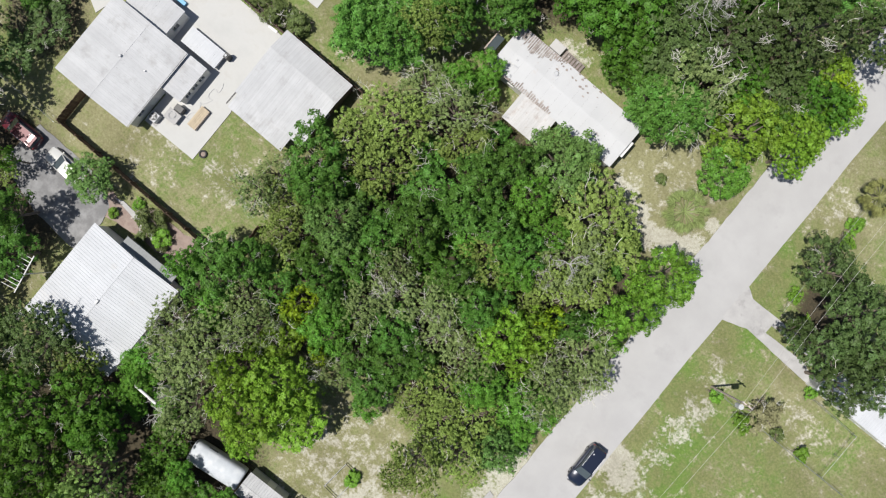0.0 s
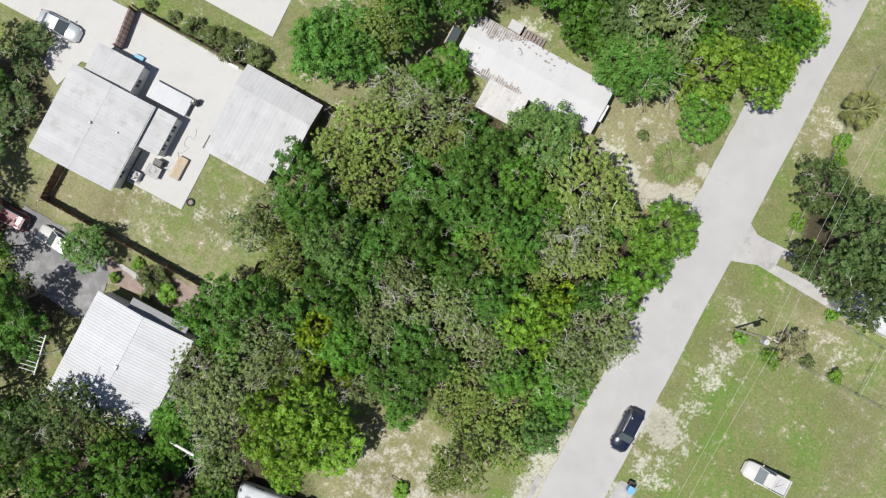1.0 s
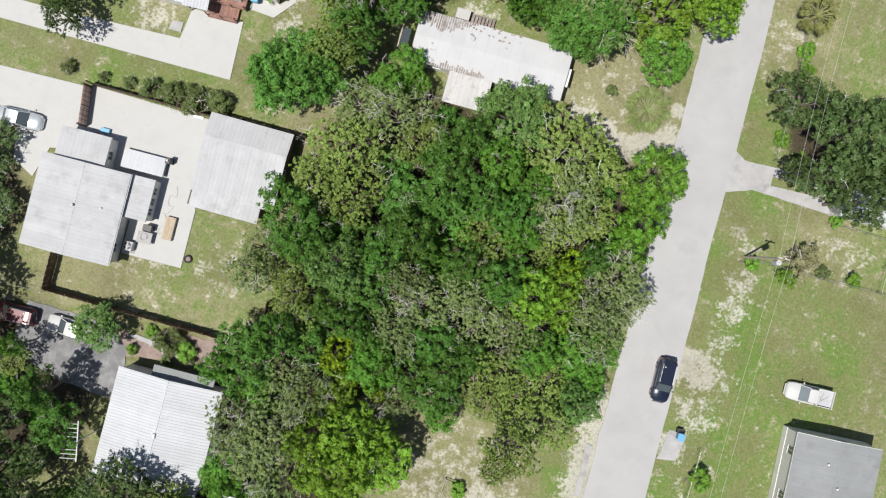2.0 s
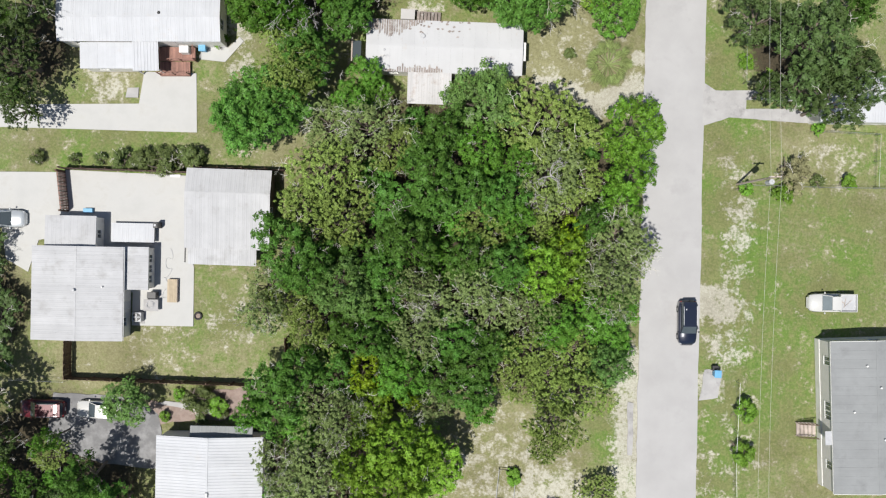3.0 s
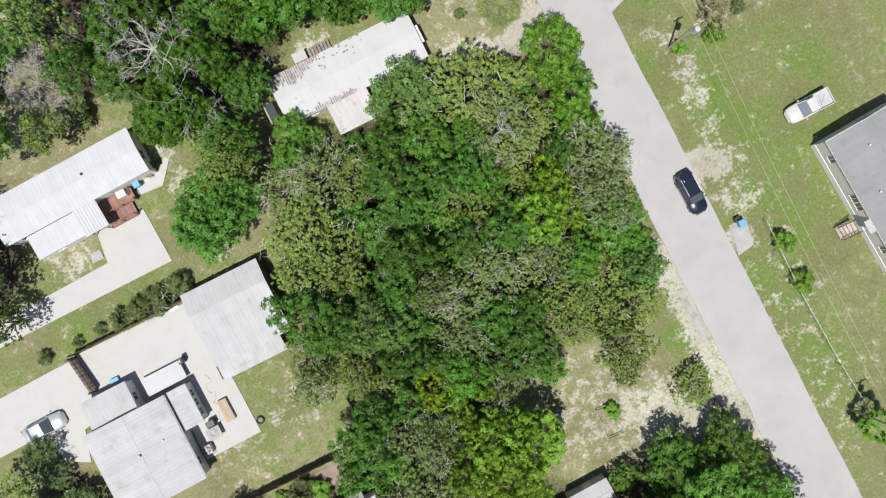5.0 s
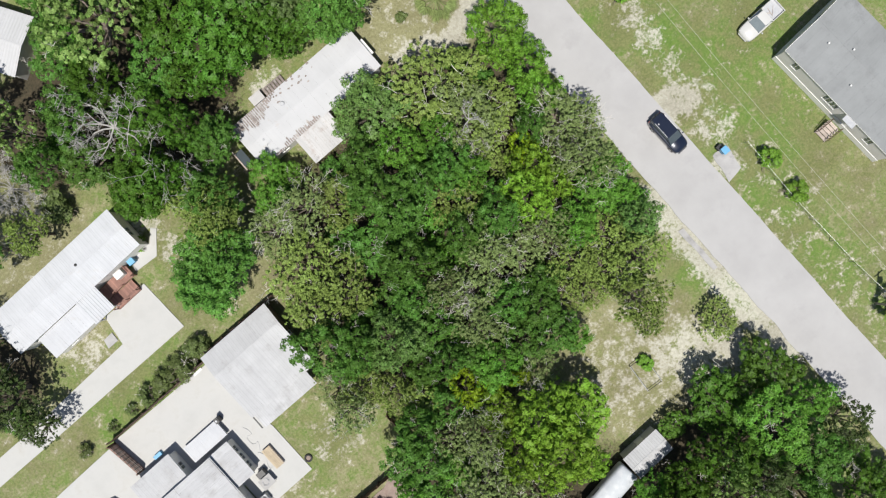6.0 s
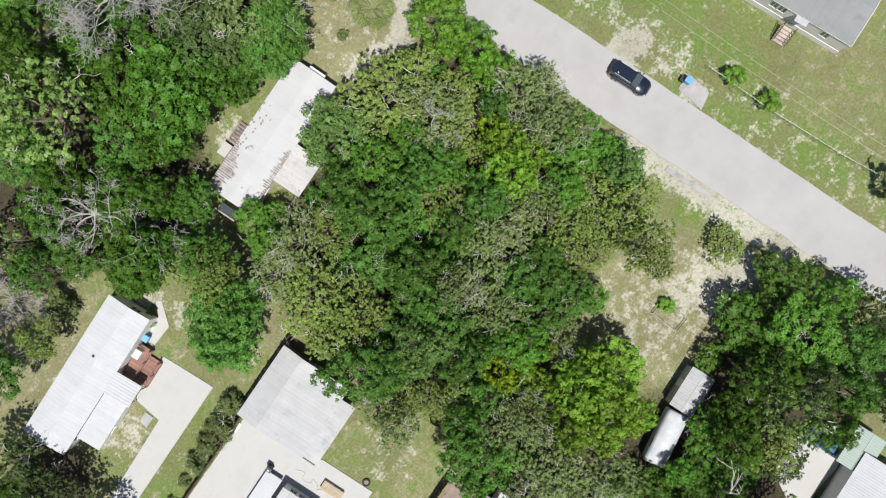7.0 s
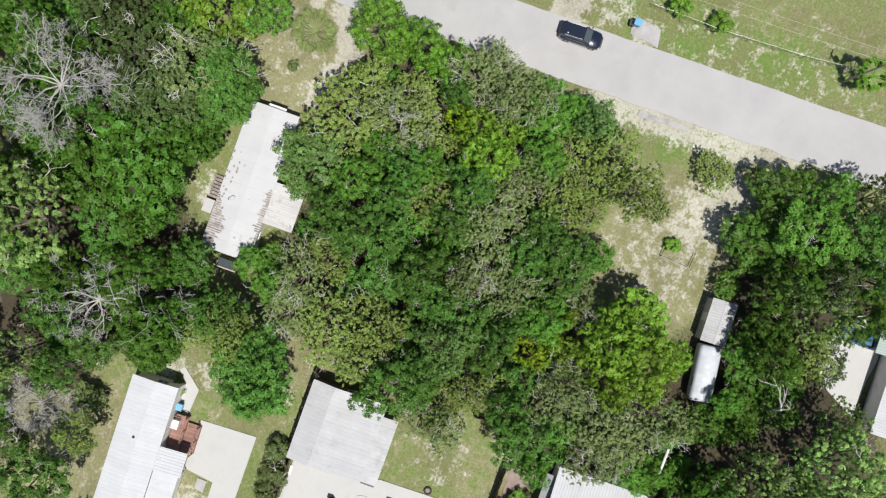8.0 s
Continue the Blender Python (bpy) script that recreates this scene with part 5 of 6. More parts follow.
def palm(x, y, r, fronds, height, seed, material="palm_leaf", label="broad palm with fan leaves low over the ground"):
    rng = np.random.default_rng(seed)
    e = thing("palm", x, y, 0, 0, label, "palm")
    part("trunk", tubed((0, 0, -0.1), (0, 0, height), 0.22, 0.16, 10), "bark", e)
    verts, faces = [], []
    for i in range(fronds):
        a, up = i * 2.399 + rng.normal() * 0.1, 0.95 - 1.15 * (i / fronds) + rng.normal() * 0.05
        reach = r * (0.75 + 0.3 * rng.random())
        stem = [np.array((math.cos(a) * reach * s * 0.62, math.sin(a) * reach * s * 0.62, height + math.sin(up) * reach * s * 0.75 - 0.25 * s * s)) for s in (0, 0.5, 1)]
        tip = stem[-1]
        for k in range(14):
            b = a + (k - 6.5) * 0.17
            ln = reach * 0.42 * (1 - 0.012 * (k - 6.5) ** 2)
            t = tip + np.array((math.cos(b) * ln, math.sin(b) * ln, (math.sin(up) * 0.4 - 0.22) * ln + rng.normal() * 0.05))
            s = np.array((-math.sin(b), math.cos(b), 0)) * 0.05
            q = tip * 0.55 + t * 0.45 + np.array((0, 0, 0.05))
            j = len(verts)
            verts += [tuple(tip), tuple(q + s), tuple(t), tuple(q - s)]
            faces.append((j, j + 1, j + 2, j + 3))
        j = len(verts)
        s = np.array((-math.sin(a), math.cos(a), 0)) * 0.03
        verts += [tuple(stem[0] + s), tuple(stem[0] - s), tuple(tip - s), tuple(tip + s)]
        faces.append((j, j + 1, j + 2, j + 3))
    part("leaf_crown", mesh_of("leaf_crown", verts, faces, material), None, e)


palm(14.7, 20.7, 2.5, 46, 0.7, 2)
palm(26.9, 35.6, 2.1, 44, 2.2, 3, "dry_palm", "palm with browning fan leaves in the grass")
palm(35.4, -33.0, 2.0, 36, 3.0, 5, "bright_shrub", "tall green palm beside the power pole")


# ---- vehicles ----
def car(name, x, y, turn, length, width, height, paint, label, style="suv"):
    """A car that faces its own +x."""
    e = thing(name, x, y, 0.1 if abs(x - 24.5) < 4.5 else 0.0, turn, label, "car" if style != "pickup" else "pickup truck")
    hl, hw, belt = length / 2, width / 2, height * 0.57

    def loft(rows):
        bm, rings = bmesh.new(), []
        for px, w, z0, z1, soft in rows:
            pts = [(-w, z0), (w, z0), (w, z1 - soft), (w - soft * 0.9, z1), (-w + soft * 0.9, z1), (-w, z1 - soft)]
            rings.append([bm.verts.new((px, a, b)) for a, b in pts])
        for a, b in zip(rings, rings[1:]):
            for i in range(6):
                bm.faces.new((a[i], a[(i + 1) % 6], b[(i + 1) % 6], b[i]))
        bm.faces.new(rings[0][::-1]), bm.faces.new(rings[-1])
        bmesh.ops.recalc_face_normals(bm, faces=bm.faces)
        bmesh.ops.bevel(bm, geom=list(bm.edges), offset=0.035, segments=2, affect="EDGES", clamp_overlap=True)
        return bm

    low = 0.24
    part("body", loft([(-hl, hw * 0.66, low + 0.1, belt * 0.86, 0.1), (-hl + 0.08, hw * 0.82, low, belt * 0.95, 0.1), (-hl + 0.28, hw * 0.94, low, belt * 0.99, 0.1), (-hl + 0.7, hw, low, belt, 0.1), (hl * 0.35, hw, low, belt, 0.1),
                       (hl * 0.62, hw * 0.98, low, belt * 0.93, 0.12), (hl - 0.45, hw * 0.95, low, belt * 0.88, 0.14), (hl - 0.2, hw * 0.84, low, belt * 0.80, 0.14), (hl - 0.06, hw * 0.68, low, belt * 0.70, 0.12), (hl, hw * 0.5, low + 0.1, belt * 0.6, 0.08)]), paint, e, smooth=True)
    if style == "suv":
        a = [(-hl + 0.10, 0.86), (-hl + 0.42, 0.80), (hl * 0.10, 0.80), (hl * 0.46, 0.88)]
    elif style == "sedan":
        a = [(-hl + 0.62, 0.86), (-hl + 1.25, 0.76), (hl * 0.02, 0.76), (hl * 0.42, 0.88)]
    else:
        a = [(-0.55, 0.88), (-0.42, 0.80), (hl * 0.16, 0.80), (hl * 0.46, 0.88)]
    zt = height - 0.03
    cab = loft([(a[0][0], hw * a[0][1], belt - 0.05, belt + 0.04, 0.03), (a[1][0], hw * a[1][1], belt - 0.05, zt - 0.03, 0.12), (a[2][0], hw * a[2][1], belt - 0.05, zt - 0.03, 0.12), (a[3][0], hw * a[3][1], belt - 0.05, belt + 0.03, 0.03)])
    part("greenhouse", cab, "car_glass" if style != "pickup" else "pale_glass", e, "dark tinted windows all round", smooth=False)
    part("roof", loft([(a[1][0] - 0.06, hw * 0.70, zt - 0.05, zt - 0.01, 0.015), (a[1][0] + 0.3, hw * 0.74, zt - 0.05, zt + 0.02, 0.02), (a[2][0] - 0.3, hw * 0.74, zt - 0.05, zt + 0.02, 0.02), (a[2][0] + 0.06, hw * 0.70, zt - 0.05, zt - 0.01, 0.015)]), paint, e)
    for s in (-1, 1):
        for q0, q1 in ((a[0], a[1]), (a[2], a[3])):
            z0, z1 = (belt + 0.02, zt - 0.04) if q0 is a[0] else (zt - 0.04, belt + 0.02)
            part("pillar", tubed((q0[0], s * hw * (q0[1] - 0.03), z0), (q1[0], s * hw * (q1[1] - 0.03), z1), 0.045, 0.045, 6), paint, e)
        if style == "suv":
            part("roof_rail", tubed((a[1][0] + 0.1, s * hw * 0.70, zt + 0.05), (a[2][0] - 0.1, s * hw * 0.70, zt + 0.05), 0.025), "steel", e)
        part("mirror", boxed(hl * 0.36, s * (hw + 0.10) - 0.10, belt + 0.0, hl * 0.36 + 0.12, s * (hw + 0.10) + 0.10, belt + 0.16, bevel=0.03), paint, e)
        part("headlight", boxed(hl - 0.30, s * hw * 0.70 - 0.13, belt * 0.56, hl - 0.10, s * hw * 0.70 + 0.13, belt * 0.74, bevel=0.03), "clear_lamp", e)
        part("tail_light", boxed(-hl + 0.03, s * hw * 0.74 - 0.10, belt * 0.62, -hl + 0.16, s * hw * 0.76 + 0.10, belt * 0.95, bevel=0.03), "red_lamp", e)
        for px in (-hl * 0.60, hl * 0.62):
            w = part("wheel", tubed((px, s * (hw - 0.21), 0.33), (px, s * (hw + 0.012), 0.33), 0.33, sides=20), "rubber", e)
            part("rim", tubed((px, s * (hw - 0.19), 0.33), (px, s * (hw + 0.022), 0.33), 0.2, sides=12), "steel", w)
    part("bumper", boxed(hl - 0.16, -hw * 0.62, 0.26, hl + 0.05, hw * 0.62, 0.46, bevel=0.05), paint, e)
    part("bumper", boxed(-hl - 0.05, -hw * 0.72, 0.30, -hl + 0.14, hw * 0.72, 0.52, bevel=0.05), paint if style != "pickup" else "steel", e)
    part("number_plate", boxed(-hl - 0.062, -0.16, 0.55, -hl - 0.03, 0.16, 0.67), "trim", e)
    if style == "suv":
        part("aerial", boxed(-hl + 0.75, -hw * 0.45 - 0.05, zt + 0.02, -hl + 0.9, -hw * 0.45 + 0.05, zt + 0.09, bevel=0.02), "trim", e)
        part("spoiler", boxed(-hl + 0.08, -hw * 0.68, zt - 0.07, -hl + 0.42, hw * 0.68, zt - 0.03, bevel=0.015), paint, e)
    if style == "pickup":
        x0, x1, t = -hl + 0.1, -0.62, 0.08
        part("bed_floor", boxed(x0 + 0.06, -hw + 0.12, belt + 0.004, x1, hw - 0.12, belt + 0.03), "grey_metal" if paint == "white_paint" else "rubber", e)
        bm = bmesh.new()
        for b in ((x0, -hw + 0.03, x1, -hw + 0.03 + t), (x0, hw - 0.03 - t, x1, hw - 0.03), (x0, -hw + 0.03 + t, x0 + t, hw - 0.03 - t), (x1 - t, -hw + 0.03 + t, x1, hw - 0.03 - t)):
            box(bm, b[0], b[1], belt - 0.06, b[2], b[3], belt + 0.34, bevel=0.02)
        part("bed_sides", bm, paint, e)
        bm = tubed((x0 + 0.5, -0.3, belt + 0.07), (x0 + 1.2, 0.35, belt + 0.10), 0.02)
        tube(bm, (x0 + 1.1, -0.5, belt + 0.07), (x0 + 1.3, 0.5, belt + 0.10), 0.025)
        tube(bm, (x0 + 1.2, 0.1, belt + 0.07), (x0 + 1.6, -0.2, belt + 0.12), 0.04)
        part("scrap_load", bm, "grey_wood", e, "grey scrap lying in the truck bed")
    return e


car("parked_suv", 26.68, -4.5, -82.0, 4.6, 1.9, 1.68, "navy", "dark navy SUV parked on the road's edge", "suv")
car("pickup_truck", 41.25, -0.3, 188.0, 4.9, 1.9, 1.75, "white_paint", "white pickup truck with scrap in its bed", "pickup")
car("sedan", -32.1, -22.0, 185.0, 4.7, 1.8, 1.45, "white_paint", "white sedan parked on grey asphalt", "sedan")
car("maroon_car", -37.9, -22.7, 187.0, 4.6, 1.85, 1.6, "maroon_paint", "dark red car parked in a tree's shade", "suv")
car("blue_car", 11.2, -44.9, 98.0, 4.4, 1.8, 1.5, "blue_paint", "blue car parked before the far white house", "sedan")
car("silver_car", -44.6, -3.9, 8.0, 4.6, 1.8, 1.5, "silver_paint", "silver car parked on the concrete driveway", "sedan")


# ---- fences ----
def board_fence(x0, y0, x1, y1, label, height=1.8, lean=0.0):
    length = math.dist((x0, y0), (x1, y1))
    f = thing("board_fence", x0, y0, 0, math.degrees(math.atan2(y1 - y0, x1 - x0)), label, "fence", "wooden fences")
    bm = boxed(0.001, -0.016, 0.02, 0.147, 0.016, height)
    me = bpy.data.meshes.new("board")
    bm.to_mesh(me)
    bm.free()
    me.materials.append(M["brown_wood"])
    n = int(length / 0.152)
    rnd = random.Random(int(length * 10))
    for i in range(n):
        part("board", me, None, f, m=pose(i * length / n, 0.0 + rnd.uniform(-0.006, 0.006), rnd.uniform(-0.03, 0.03), rnd.uniform(-1.2, 1.2) + lean, 0, 0))
    for i in range(int(length / 2.4) + 1):
        x = min(i * 2.4 + 0.05, length - 0.05)
        part("post", boxed(x - 0.05, 0.055, -0.1, x + 0.05, 0.155, height + 0.02), "brown_wood", f)
    for z in (0.35, height - 0.35):
        part("rail", boxed(0, 0.016, z - 0.045, length, 0.053, z + 0.045), "brown_wood", f)


board_fence(-39.3, 2.05, -25.8, 3.55, "dark brown board fence along the concrete patio")
board_fence(-25.7, 4.1, -16.6, 5.1, "dark brown board fence behind the garage")
board_fence(-36.2, -15.2, -35.7, -19.1, "dark brown board fence beside the house", 1.8)
board_fence(-35.7, -19.15, -16.2, -17.1, "dark brown board fence between the yards")
board_fence(-14.1, -11.8, -13.2, -16.6, "dark brown board fence at the wood's edge")


def build_gate():
    g = thing("slatted_gate", -39.35, 1.8, 0, -76.3, "brown wooden gate of close slats across the driveway", "gate")
    for x in (0.0, 4.1):
        part("gate_post", boxed(x - 0.09, -0.09, -0.1, x + 0.09, 0.09, 1.95), "brown_wood", g)
    for z in (0.3, 1.0, 1.65):
        part("rail", boxed(0.1, -0.03, z - 0.05, 4.0, 0.03, z + 0.05), "brown_wood", g)
    for i in range(24):
        x = 0.12 + i * 0.162
        part("slat", boxed(x, 0.032, 0.08, x + 0.11, 0.16, 1.8), "red_wood" if i % 3 else "brown_wood", g)


build_gate()


def wire_fence(points, label, height=1.15):
    f = thing("chain_link_fence", points[0][0], points[0][1], 0, 0, label, "fence", "wire fences")
    ox, oy = points[0]
    for a, b in zip(points, points[1:]):
        a, b = Vector((a[0] - ox, a[1] - oy, 0)), Vector((b[0] - ox, b[1] - oy, 0))
        length = (b - a).length
        d = (b - a) / length
        n = max(1, round(length / 2.8))
        for i in range(n + 1):
            p = a + d * (length * i / n)
            part("post", tubed((p.x, p.y, -0.1), (p.x, p.y, height + 0.05), 0.03), "steel", f)
        part("top_rail", tubed((a.x, a.y, height), (b.x, b.y, height), 0.016), "steel", f)
        verts, faces = [], []
        s = Vector((-d.y, d.x, 0)) * 0.0025
        k = int(length / 0.16)
        for i in range(k):
            for t0, t1 in ((i, i + 4), (i + 4, i)):
                p, q = a + d * (length * min(t0, k) / k), a + d * (length * min(t1, k) / k)
                p, q = Vector((p.x, p.y, 0.03)), Vector((q.x, q.y, height - 0.03))
                j = len(verts)
                verts += [tuple(p + s), tuple(p - s), tuple(q - s), tuple(q + s)]
                faces.append((j, j + 1, j + 2, j + 3))
        tagged(part("wire_mesh", mesh_of("wire_mesh", verts, faces, "steel"), None, f), kind="stuff")


wire_fence([(26.4, 41), (28.3, 26.2), (29.0, 20.9), (31.6, 21.2)], "grey chain-link fence round the shaded front yard")
wire_fence([(29.9, 10.35), (33.0, 10.75), (38.5, 11.35), (47.0, 12.45)], "grey chain-link fence between two lawns")
wire_fence([(38.0, 17.1), (43.5, 17.6), (44.1, 12.15)], "grey chain-link fence round the white house's yard")
wire_fence([(32.9, -9.9), (33.6, -17.5), (35.0, -26.5), (37.0, -36.0)], "grey chain-link fence along the road's verge")
wire_fence([(-48, 22.9), (-31, 24.6)], "grey chain-link fence behind the mobile home")
wire_fence([(-36, -19.6), (-46, -20.6)], "low grey fence beside the parking place")


# ---- power line ----
def power_pole(x, y, transformer=True, height=9.6):
    p = thing("power_pole", x, y, 0, 7, "wooden power pole with a grey transformer and two cables" if transformer else "wooden power pole carrying two cables", "power pole", "power poles")
    part("pole", tubed((0, 0, -0.3), (0, 0, height), 0.13, 0.085, 12), "grey_wood", p)
    part("crossarm", boxed(-0.56, -0.05, height - 0.55, 0.56, 0.06, height - 0.43), "grey_wood", p)
    for s in (-0.5, 0.5):
        part("insulator", tubed((s, 0, height - 0.43), (s, 0, height - 0.25), 0.05, 0.03), "trim", p)
    if transformer:
        t = part("transformer", tubed((-0.05, -0.42, height - 2.0), (-0.05, -0.42, height - 1.05), 0.26, 0.26, 16), "clear_lamp", p, "pale grey transformer can")
        part("bushing", tubed((-0.05, -0.42, height - 1.05), (-0.05, -0.42, height - 0.8), 0.05, 0.03), "trim", t)


POLES = [(25.3, 46.5), (29.95, 10.5), (34.9, -31.8), (39.3, -70.0)]
for i, (x, y) in enumerate(POLES):
    power_pole(x, y, i in (1, 2))
for s in (-0.5, 0.5):
    paths = []
    for (ax_, ay_), (bx, by) in zip(POLES, POLES[1:]):
        c, sn = math.cos(radians(7)) * s, math.sin(radians(7)) * s
        paths.append([(np.array((ax_ + c + (bx - ax_) * k / 16, ay_ + sn + (by - ay_) * k / 16, 9.37 - 0.9 * 4 * (k / 16) * (1 - k / 16))), 0.009) for k in range(17)])
    tagged(part("overhead_cable", skin("overhead_cable", paths, "wire", 5, 0.009), None), "pale overhead electric cable between the poles", "cable", "overhead cables")


# ---- small things in the yards ----
def wheelie_bin(x, y, turn, label):
    b = thing("wheelie_bin", x, y, 0.03, turn, label, "bin", "blue bins")
    bm = bmesh.new()
    box(bm, -0.32, -0.36, 0.08, 0.32, 0.36, 0.98, bevel=0.03)
    for v in bm.verts:
        k = 0.8 + 0.2 * v.co.z
        v.co.x *= k
        v.co.y *= k
    part("tub", bm, "blue", b)
    part("lid", boxed(-0.36, -0.40, 0.985, 0.36, 0.38, 1.05, bevel=0.03), "blue", b)
    part("handle", tubed((-0.25, 0.44, 0.98), (0.25, 0.44, 0.98), 0.025), "black", b)
    for s in (-0.26, 0.26):
        part("wheel", tubed((s - 0.04, 0.34, 0.12), (s + 0.04, 0.34, 0.12), 0.13, sides=14), "rubber", b)


wheelie_bin(30.5, -9.25, 5, "light blue wheelie bin beside the road")
wheelie_bin(-26.75, 16.35, 8, "blue wheelie bin beside the deck")


def crate(name, x, y, turn, lx, ly, lz, material, label, category="box"):
    c = thing(name, x, y, 0.03, turn, label, category)
    part("box", boxed(-lx / 2, -ly / 2, 0, lx / 2, ly / 2, lz, bevel=0.03), material, c)
    part("lid", boxed(-lx / 2 - 0.02, -ly / 2 - 0.02, lz + 0.003, lx / 2 + 0.02, ly / 2 + 0.02, lz + 0.05, bevel=0.015), material, c)
    return c


crate("black_box", 30.35, -8.75, 10, 0.6, 0.5, 0.5, "black", "small black box behind the blue bin")
crate("storage_tub", -36.2, -1.85, 7, 0.9, 0.42, 0.4, "blue", "low blue plastic tub beside the house", "tub")
crate("white_cooler", -28.3, 15.75, 8, 0.9, 0.65, 0.95, "trim", "white chest standing on the deck", "chest").location.z = 0.76
crate("hatch_shed", -6.4, 22.75, 5, 1.4, 1.0, 1.0, "worn_white_roof", "small white box shed beside the old trailer", "shed")
crate("grill", -28.3, -9.5, 7, 0.85, 0.6, 0.95, "black", "black barbecue grill on the patio", "grill").location.z = 0.07


def air_conditioner(x, y):
    a = thing("air_conditioner", x, y, 0.07, 7, "grey outdoor air conditioner unit beside the wall", "air conditioner")
    part("case", boxed(-0.48, -0.48, 0.05, 0.48, 0.48, 0.85, bevel=0.04), "grey_metal", a)
    part("fan_well", tubed((0, 0, 0.855), (0, 0, 0.87), 0.40, sides=24), "black", a)
    for i in range(4):
        part("fan_blade", boxed(-0.07, 0.05, 0.873, 0.07, 0.36, 0.885), "grey_metal", a, m=pose(0, 0, 0, 0, 0, i * 90))
    bm = bmesh.new()
    for r in (0.16, 0.28, 0.40):
        for k in range(20):
            p, q = k * 0.31416, (k + 1) * 0.31416
            tube(bm, (r * math.cos(p), r * math.sin(p), 0.91), (r * math.cos(q), r * math.sin(q), 0.91), 0.012, sides=4)
    part("grille", bm, "steel", a)
    part("base_pad", boxed(-0.55, -0.75, -0.03, 0.55, 0.55, 0.045), "grey_concrete", a)


air_conditioner(-29.55, -11.95)


def build_patio_things():
    t = thing("wood_bench", -26.45, -8.8, 0.07, 7, "low table of pale new boards on the patio", "table")
    for i in range(5):
        part("board", boxed(-0.48 + i * 0.195, -1.2, 0.42, -0.295 + i * 0.195, 1.2, 0.46), "pale_wood", t)
    for x in (-0.42, 0.42):
        for y in (-1.1, 1.1):
            part("leg", boxed(x - 0.05, y - 0.05, 0, x + 0.05, y + 0.05, 0.415), "pale_wood", t)
    part("side_board", boxed(0.51, -1.2, 0.1, 0.55, 1.2, 0.5), "grey_wood", t)
    t = thing("patio_table", -28.3, -10.55, 0.07, 7, "pale metal patio table with a coiled hose on top", "table")
    part("tabletop", boxed(-0.75, -0.6, 0.68, 0.75, 0.6, 0.72, bevel=0.02), "grey_concrete", t)
    for x in (-0.65, 0.65):
        for y in (-0.5, 0.5):
            part("leg", tubed((x, y, 0), (x, y, 0.68), 0.03), "steel", t)

    def coil(r, turns, z):
        return [[(np.array((r * (1 - 0.01 * k) * math.cos(k * 0.35), r * (1 - 0.01 * k) * math.sin(k * 0.35), z + 0.02 * (k / 18))), 0.018) for k in range(int(18 * turns))]]
    h = thing("garden_hose", -28.35, -10.5, 0.80, 0, "grey garden hose coiled on the table", "hose")
    part("hose", skin("hose", coil(0.45, 2.2, 0.0), "grey_metal", 5), None, h)
    h = thing("garden_hose", -27.35, -6.6, 0.08, 0, "thin hose lying in loops on the concrete", "hose")
    path = [(np.array((0.35 * math.sin(k * 0.5) + 0.02 * k * 0.3, 1.8 - k * 0.13 + 0.25 * math.cos(k * 0.8), 0.03)), 0.022) for k in range(42)]
    part("hose", skin("hose", [path], "grey_metal", 5), None, h)
    t = thing("tyre_planter", -23.55, -11.05, 0.0, 0, "old tyre lying on the lawn as a planter", "tyre")
    bm = bmesh.new()
    n, k = 20, 8
    ring = [[bm.verts.new(((0.34 + 0.1 * math.cos(j * 6.2832 / k)) * math.cos(i * 6.2832 / n), (0.34 + 0.1 * math.cos(j * 6.2832 / k)) * math.sin(i * 6.2832 / n), 0.12 + 0.11 * math.sin(j * 6.2832 / k))) for j in range(k)] for i in range(n)]
    for i in range(n):
        for j in range(k):
            bm.faces.new((ring[i][j], ring[(i + 1) % n][j], ring[(i + 1) % n][(j + 1) % k], ring[i][(j + 1) % k]))
    part("tyre", bm, "rubber", t, smooth=True)
    part("soil", tubed((0, 0, 0.0), (0, 0, 0.1), 0.27, sides=16), "gravel", t)
    b = thing("scrap_sheet", -27.9, 3.0, 0.05, 8, "white sheet of metal lying by the fence", "scrap")
    part("sheet", boxed(-0.55, -0.14, 0.0, 0.55, 0.14, 0.14, bevel=0.04), "trim", b)
    p = thing("gas_bottle", -26.35, 1.35, 0.07, 0, "round pale drum lid on the patio", "drum")
    part("drum", tubed((0, 0, 0), (0, 0, 0.5), 0.26, 0.24, 16), "clear_lamp", p)


build_patio_things()


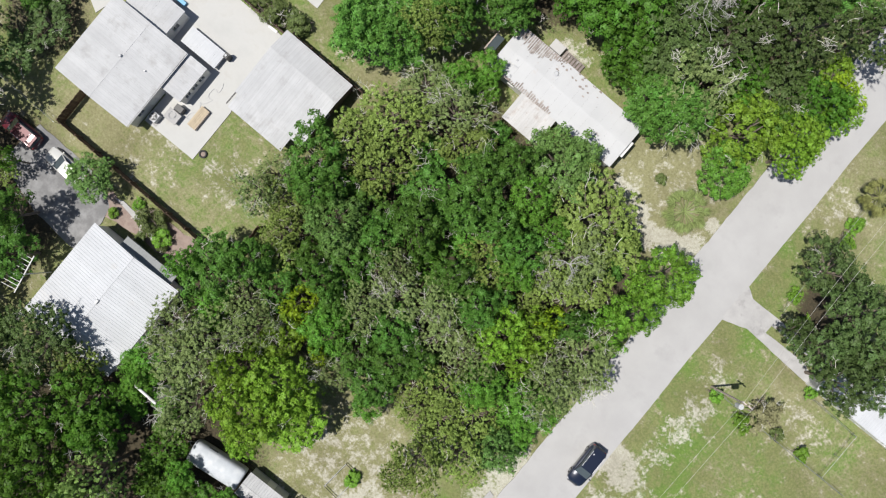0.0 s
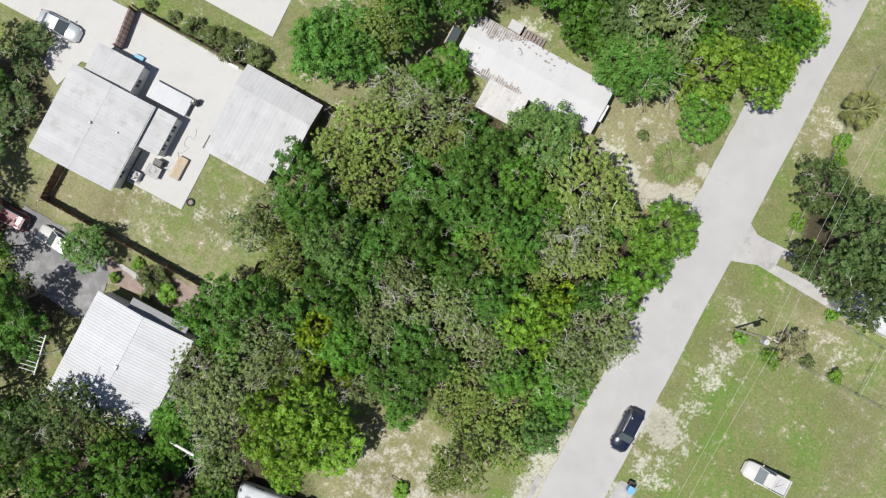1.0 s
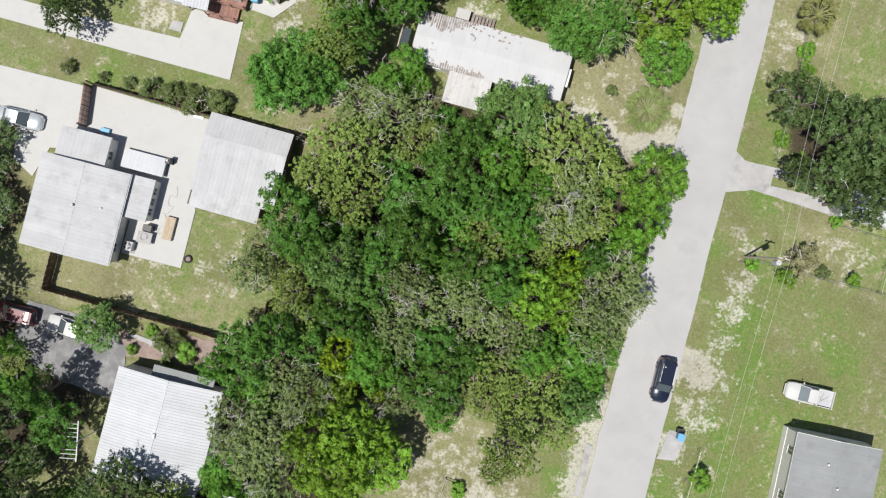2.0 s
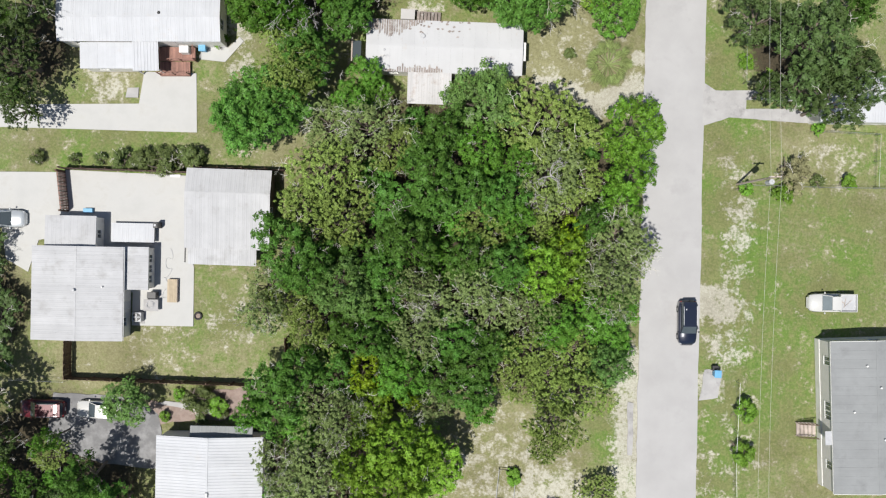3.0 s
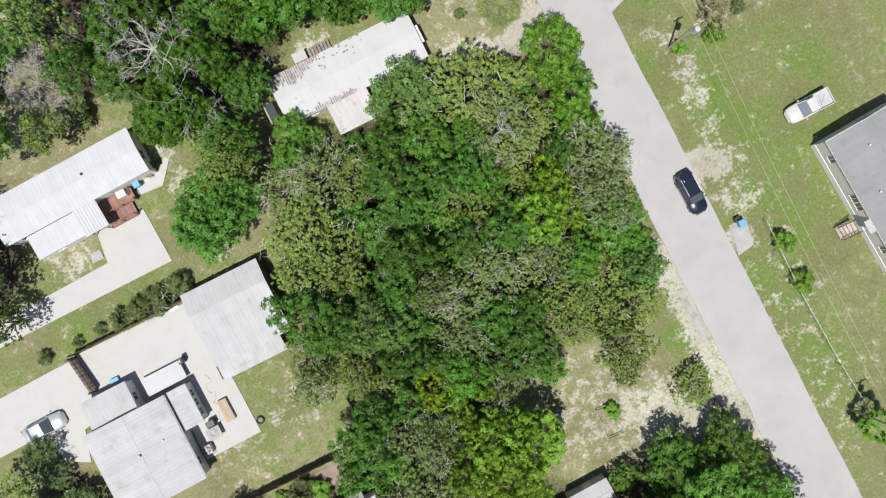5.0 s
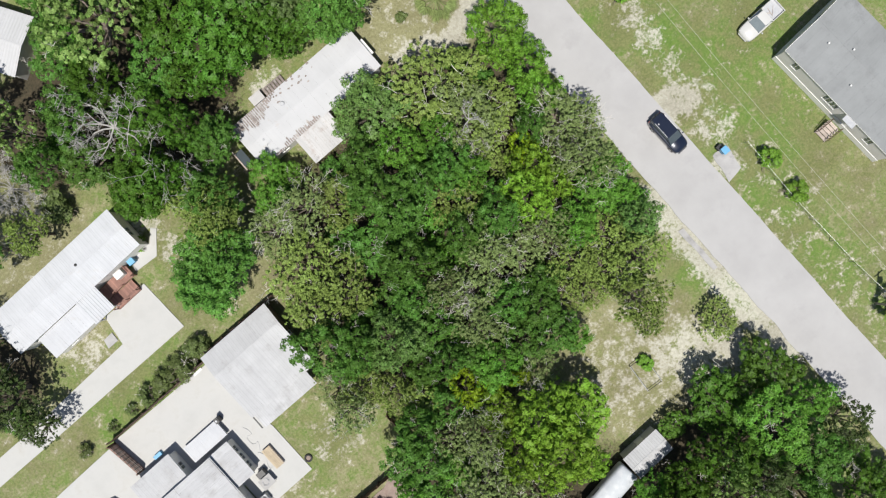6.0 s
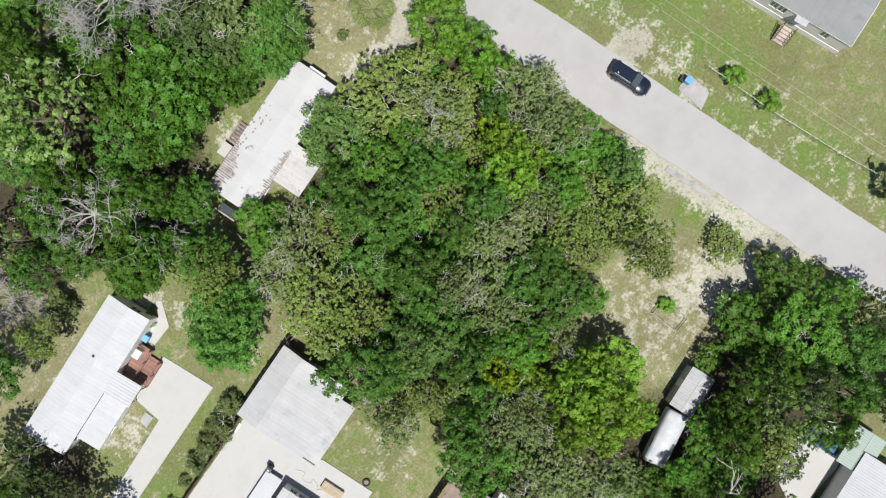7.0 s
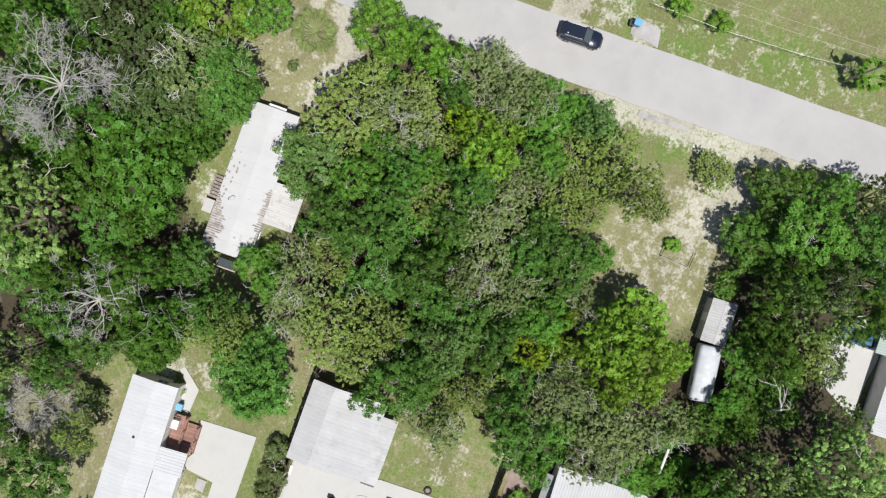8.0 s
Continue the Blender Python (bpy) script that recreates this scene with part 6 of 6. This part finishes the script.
def build_antenna():
    a = thing("roof_antenna", -25.5, -30.7, 0, 108, "old rod television antenna on a mast by the barn", "antenna")
    part("mast", tubed((0, 0, 0), (0, 0, 5.2), 0.05), "trim", a)
    part("boom", tubed((-2.0, 0, 5.2), (2.0, 0, 5.2), 0.06), "trim", a)
    for i in range(9):
        x = -1.7 + i * 0.42
        w = 1.6 - 0.06 * i
        part("rod", tubed((x, 0, 5.2), (x, w, 5.2), 0.03, sides=5), "trim", a)


build_antenna()


def white_post(x, y, turn):
    p = thing("white_beam", x, y, 6.4, turn, "white pipe standing out between the trees", "pipe")
    part("pipe", tubed((-1.3, 0, 0), (1.3, 0, 0), 0.13, 0.13, 10), "trim", p)
    for s in (-1.1, 1.1):
        part("support", boxed(s - 0.05, -0.05, -6.5, s + 0.05, 0.05, -0.08), "grey_wood", p)


white_post(-9.0, -29.8, 5)


# things at the end of the old trailer, and the frame left in the empty lot
def build_leftovers():
    t = thing("door_awning", -11.0, 18.2, 0, 96, "leaning metal awning frame at the trailer's end", "awning")
    part("sheet", boxed(-0.9, -0.5, 1.9, 0.9, 0.35, 1.94), "car_glass", t)
    for x in (-0.85, 0.85):
        part("post", boxed(x - 0.05, 0.3, 0, x + 0.05, 0.4, 1.95), "grey_wood", t)
    part("beam", boxed(-1.2, 0.36, 1.95, 1.2, 0.48, 2.05), "grey_wood", t)
    f = thing("steel_frame", 10.6, -23.9, 0, 2, "low rusty frame standing in the dry grass", "frame")
    for x in (-0.9, 0.9):
        part("bar", tubed((x, -1.6, 0.35), (x, 1.6, 0.35), 0.03), "grey_metal", f)
    for y in (-1.6, 1.6):
        part("bar", tubed((-0.9, y, 0.35), (0.9, y, 0.35), 0.035), "rubber", f)
        for x in (-0.9, 0.9):
            part("leg", tubed((x, y, -0.05), (x, y, 0.35), 0.03), "rubber", f)
    b = thing("pallet_stack", -4.3, 23.0, 0, 5, "rusty brown pallets stacked behind the old trailer", "pallet")
    for i in range(7):
        part("slat", boxed(-1.2 + i * 0.36, -0.5, 0.3, -0.92 + i * 0.36, 0.5, 0.36), "rust_roof", b)
    for y in (-0.45, 0.45):
        part("runner", boxed(-1.25, y - 0.06, 0.0, 1.25, y + 0.06, 0.296), "rust_roof", b)


build_leftovers()
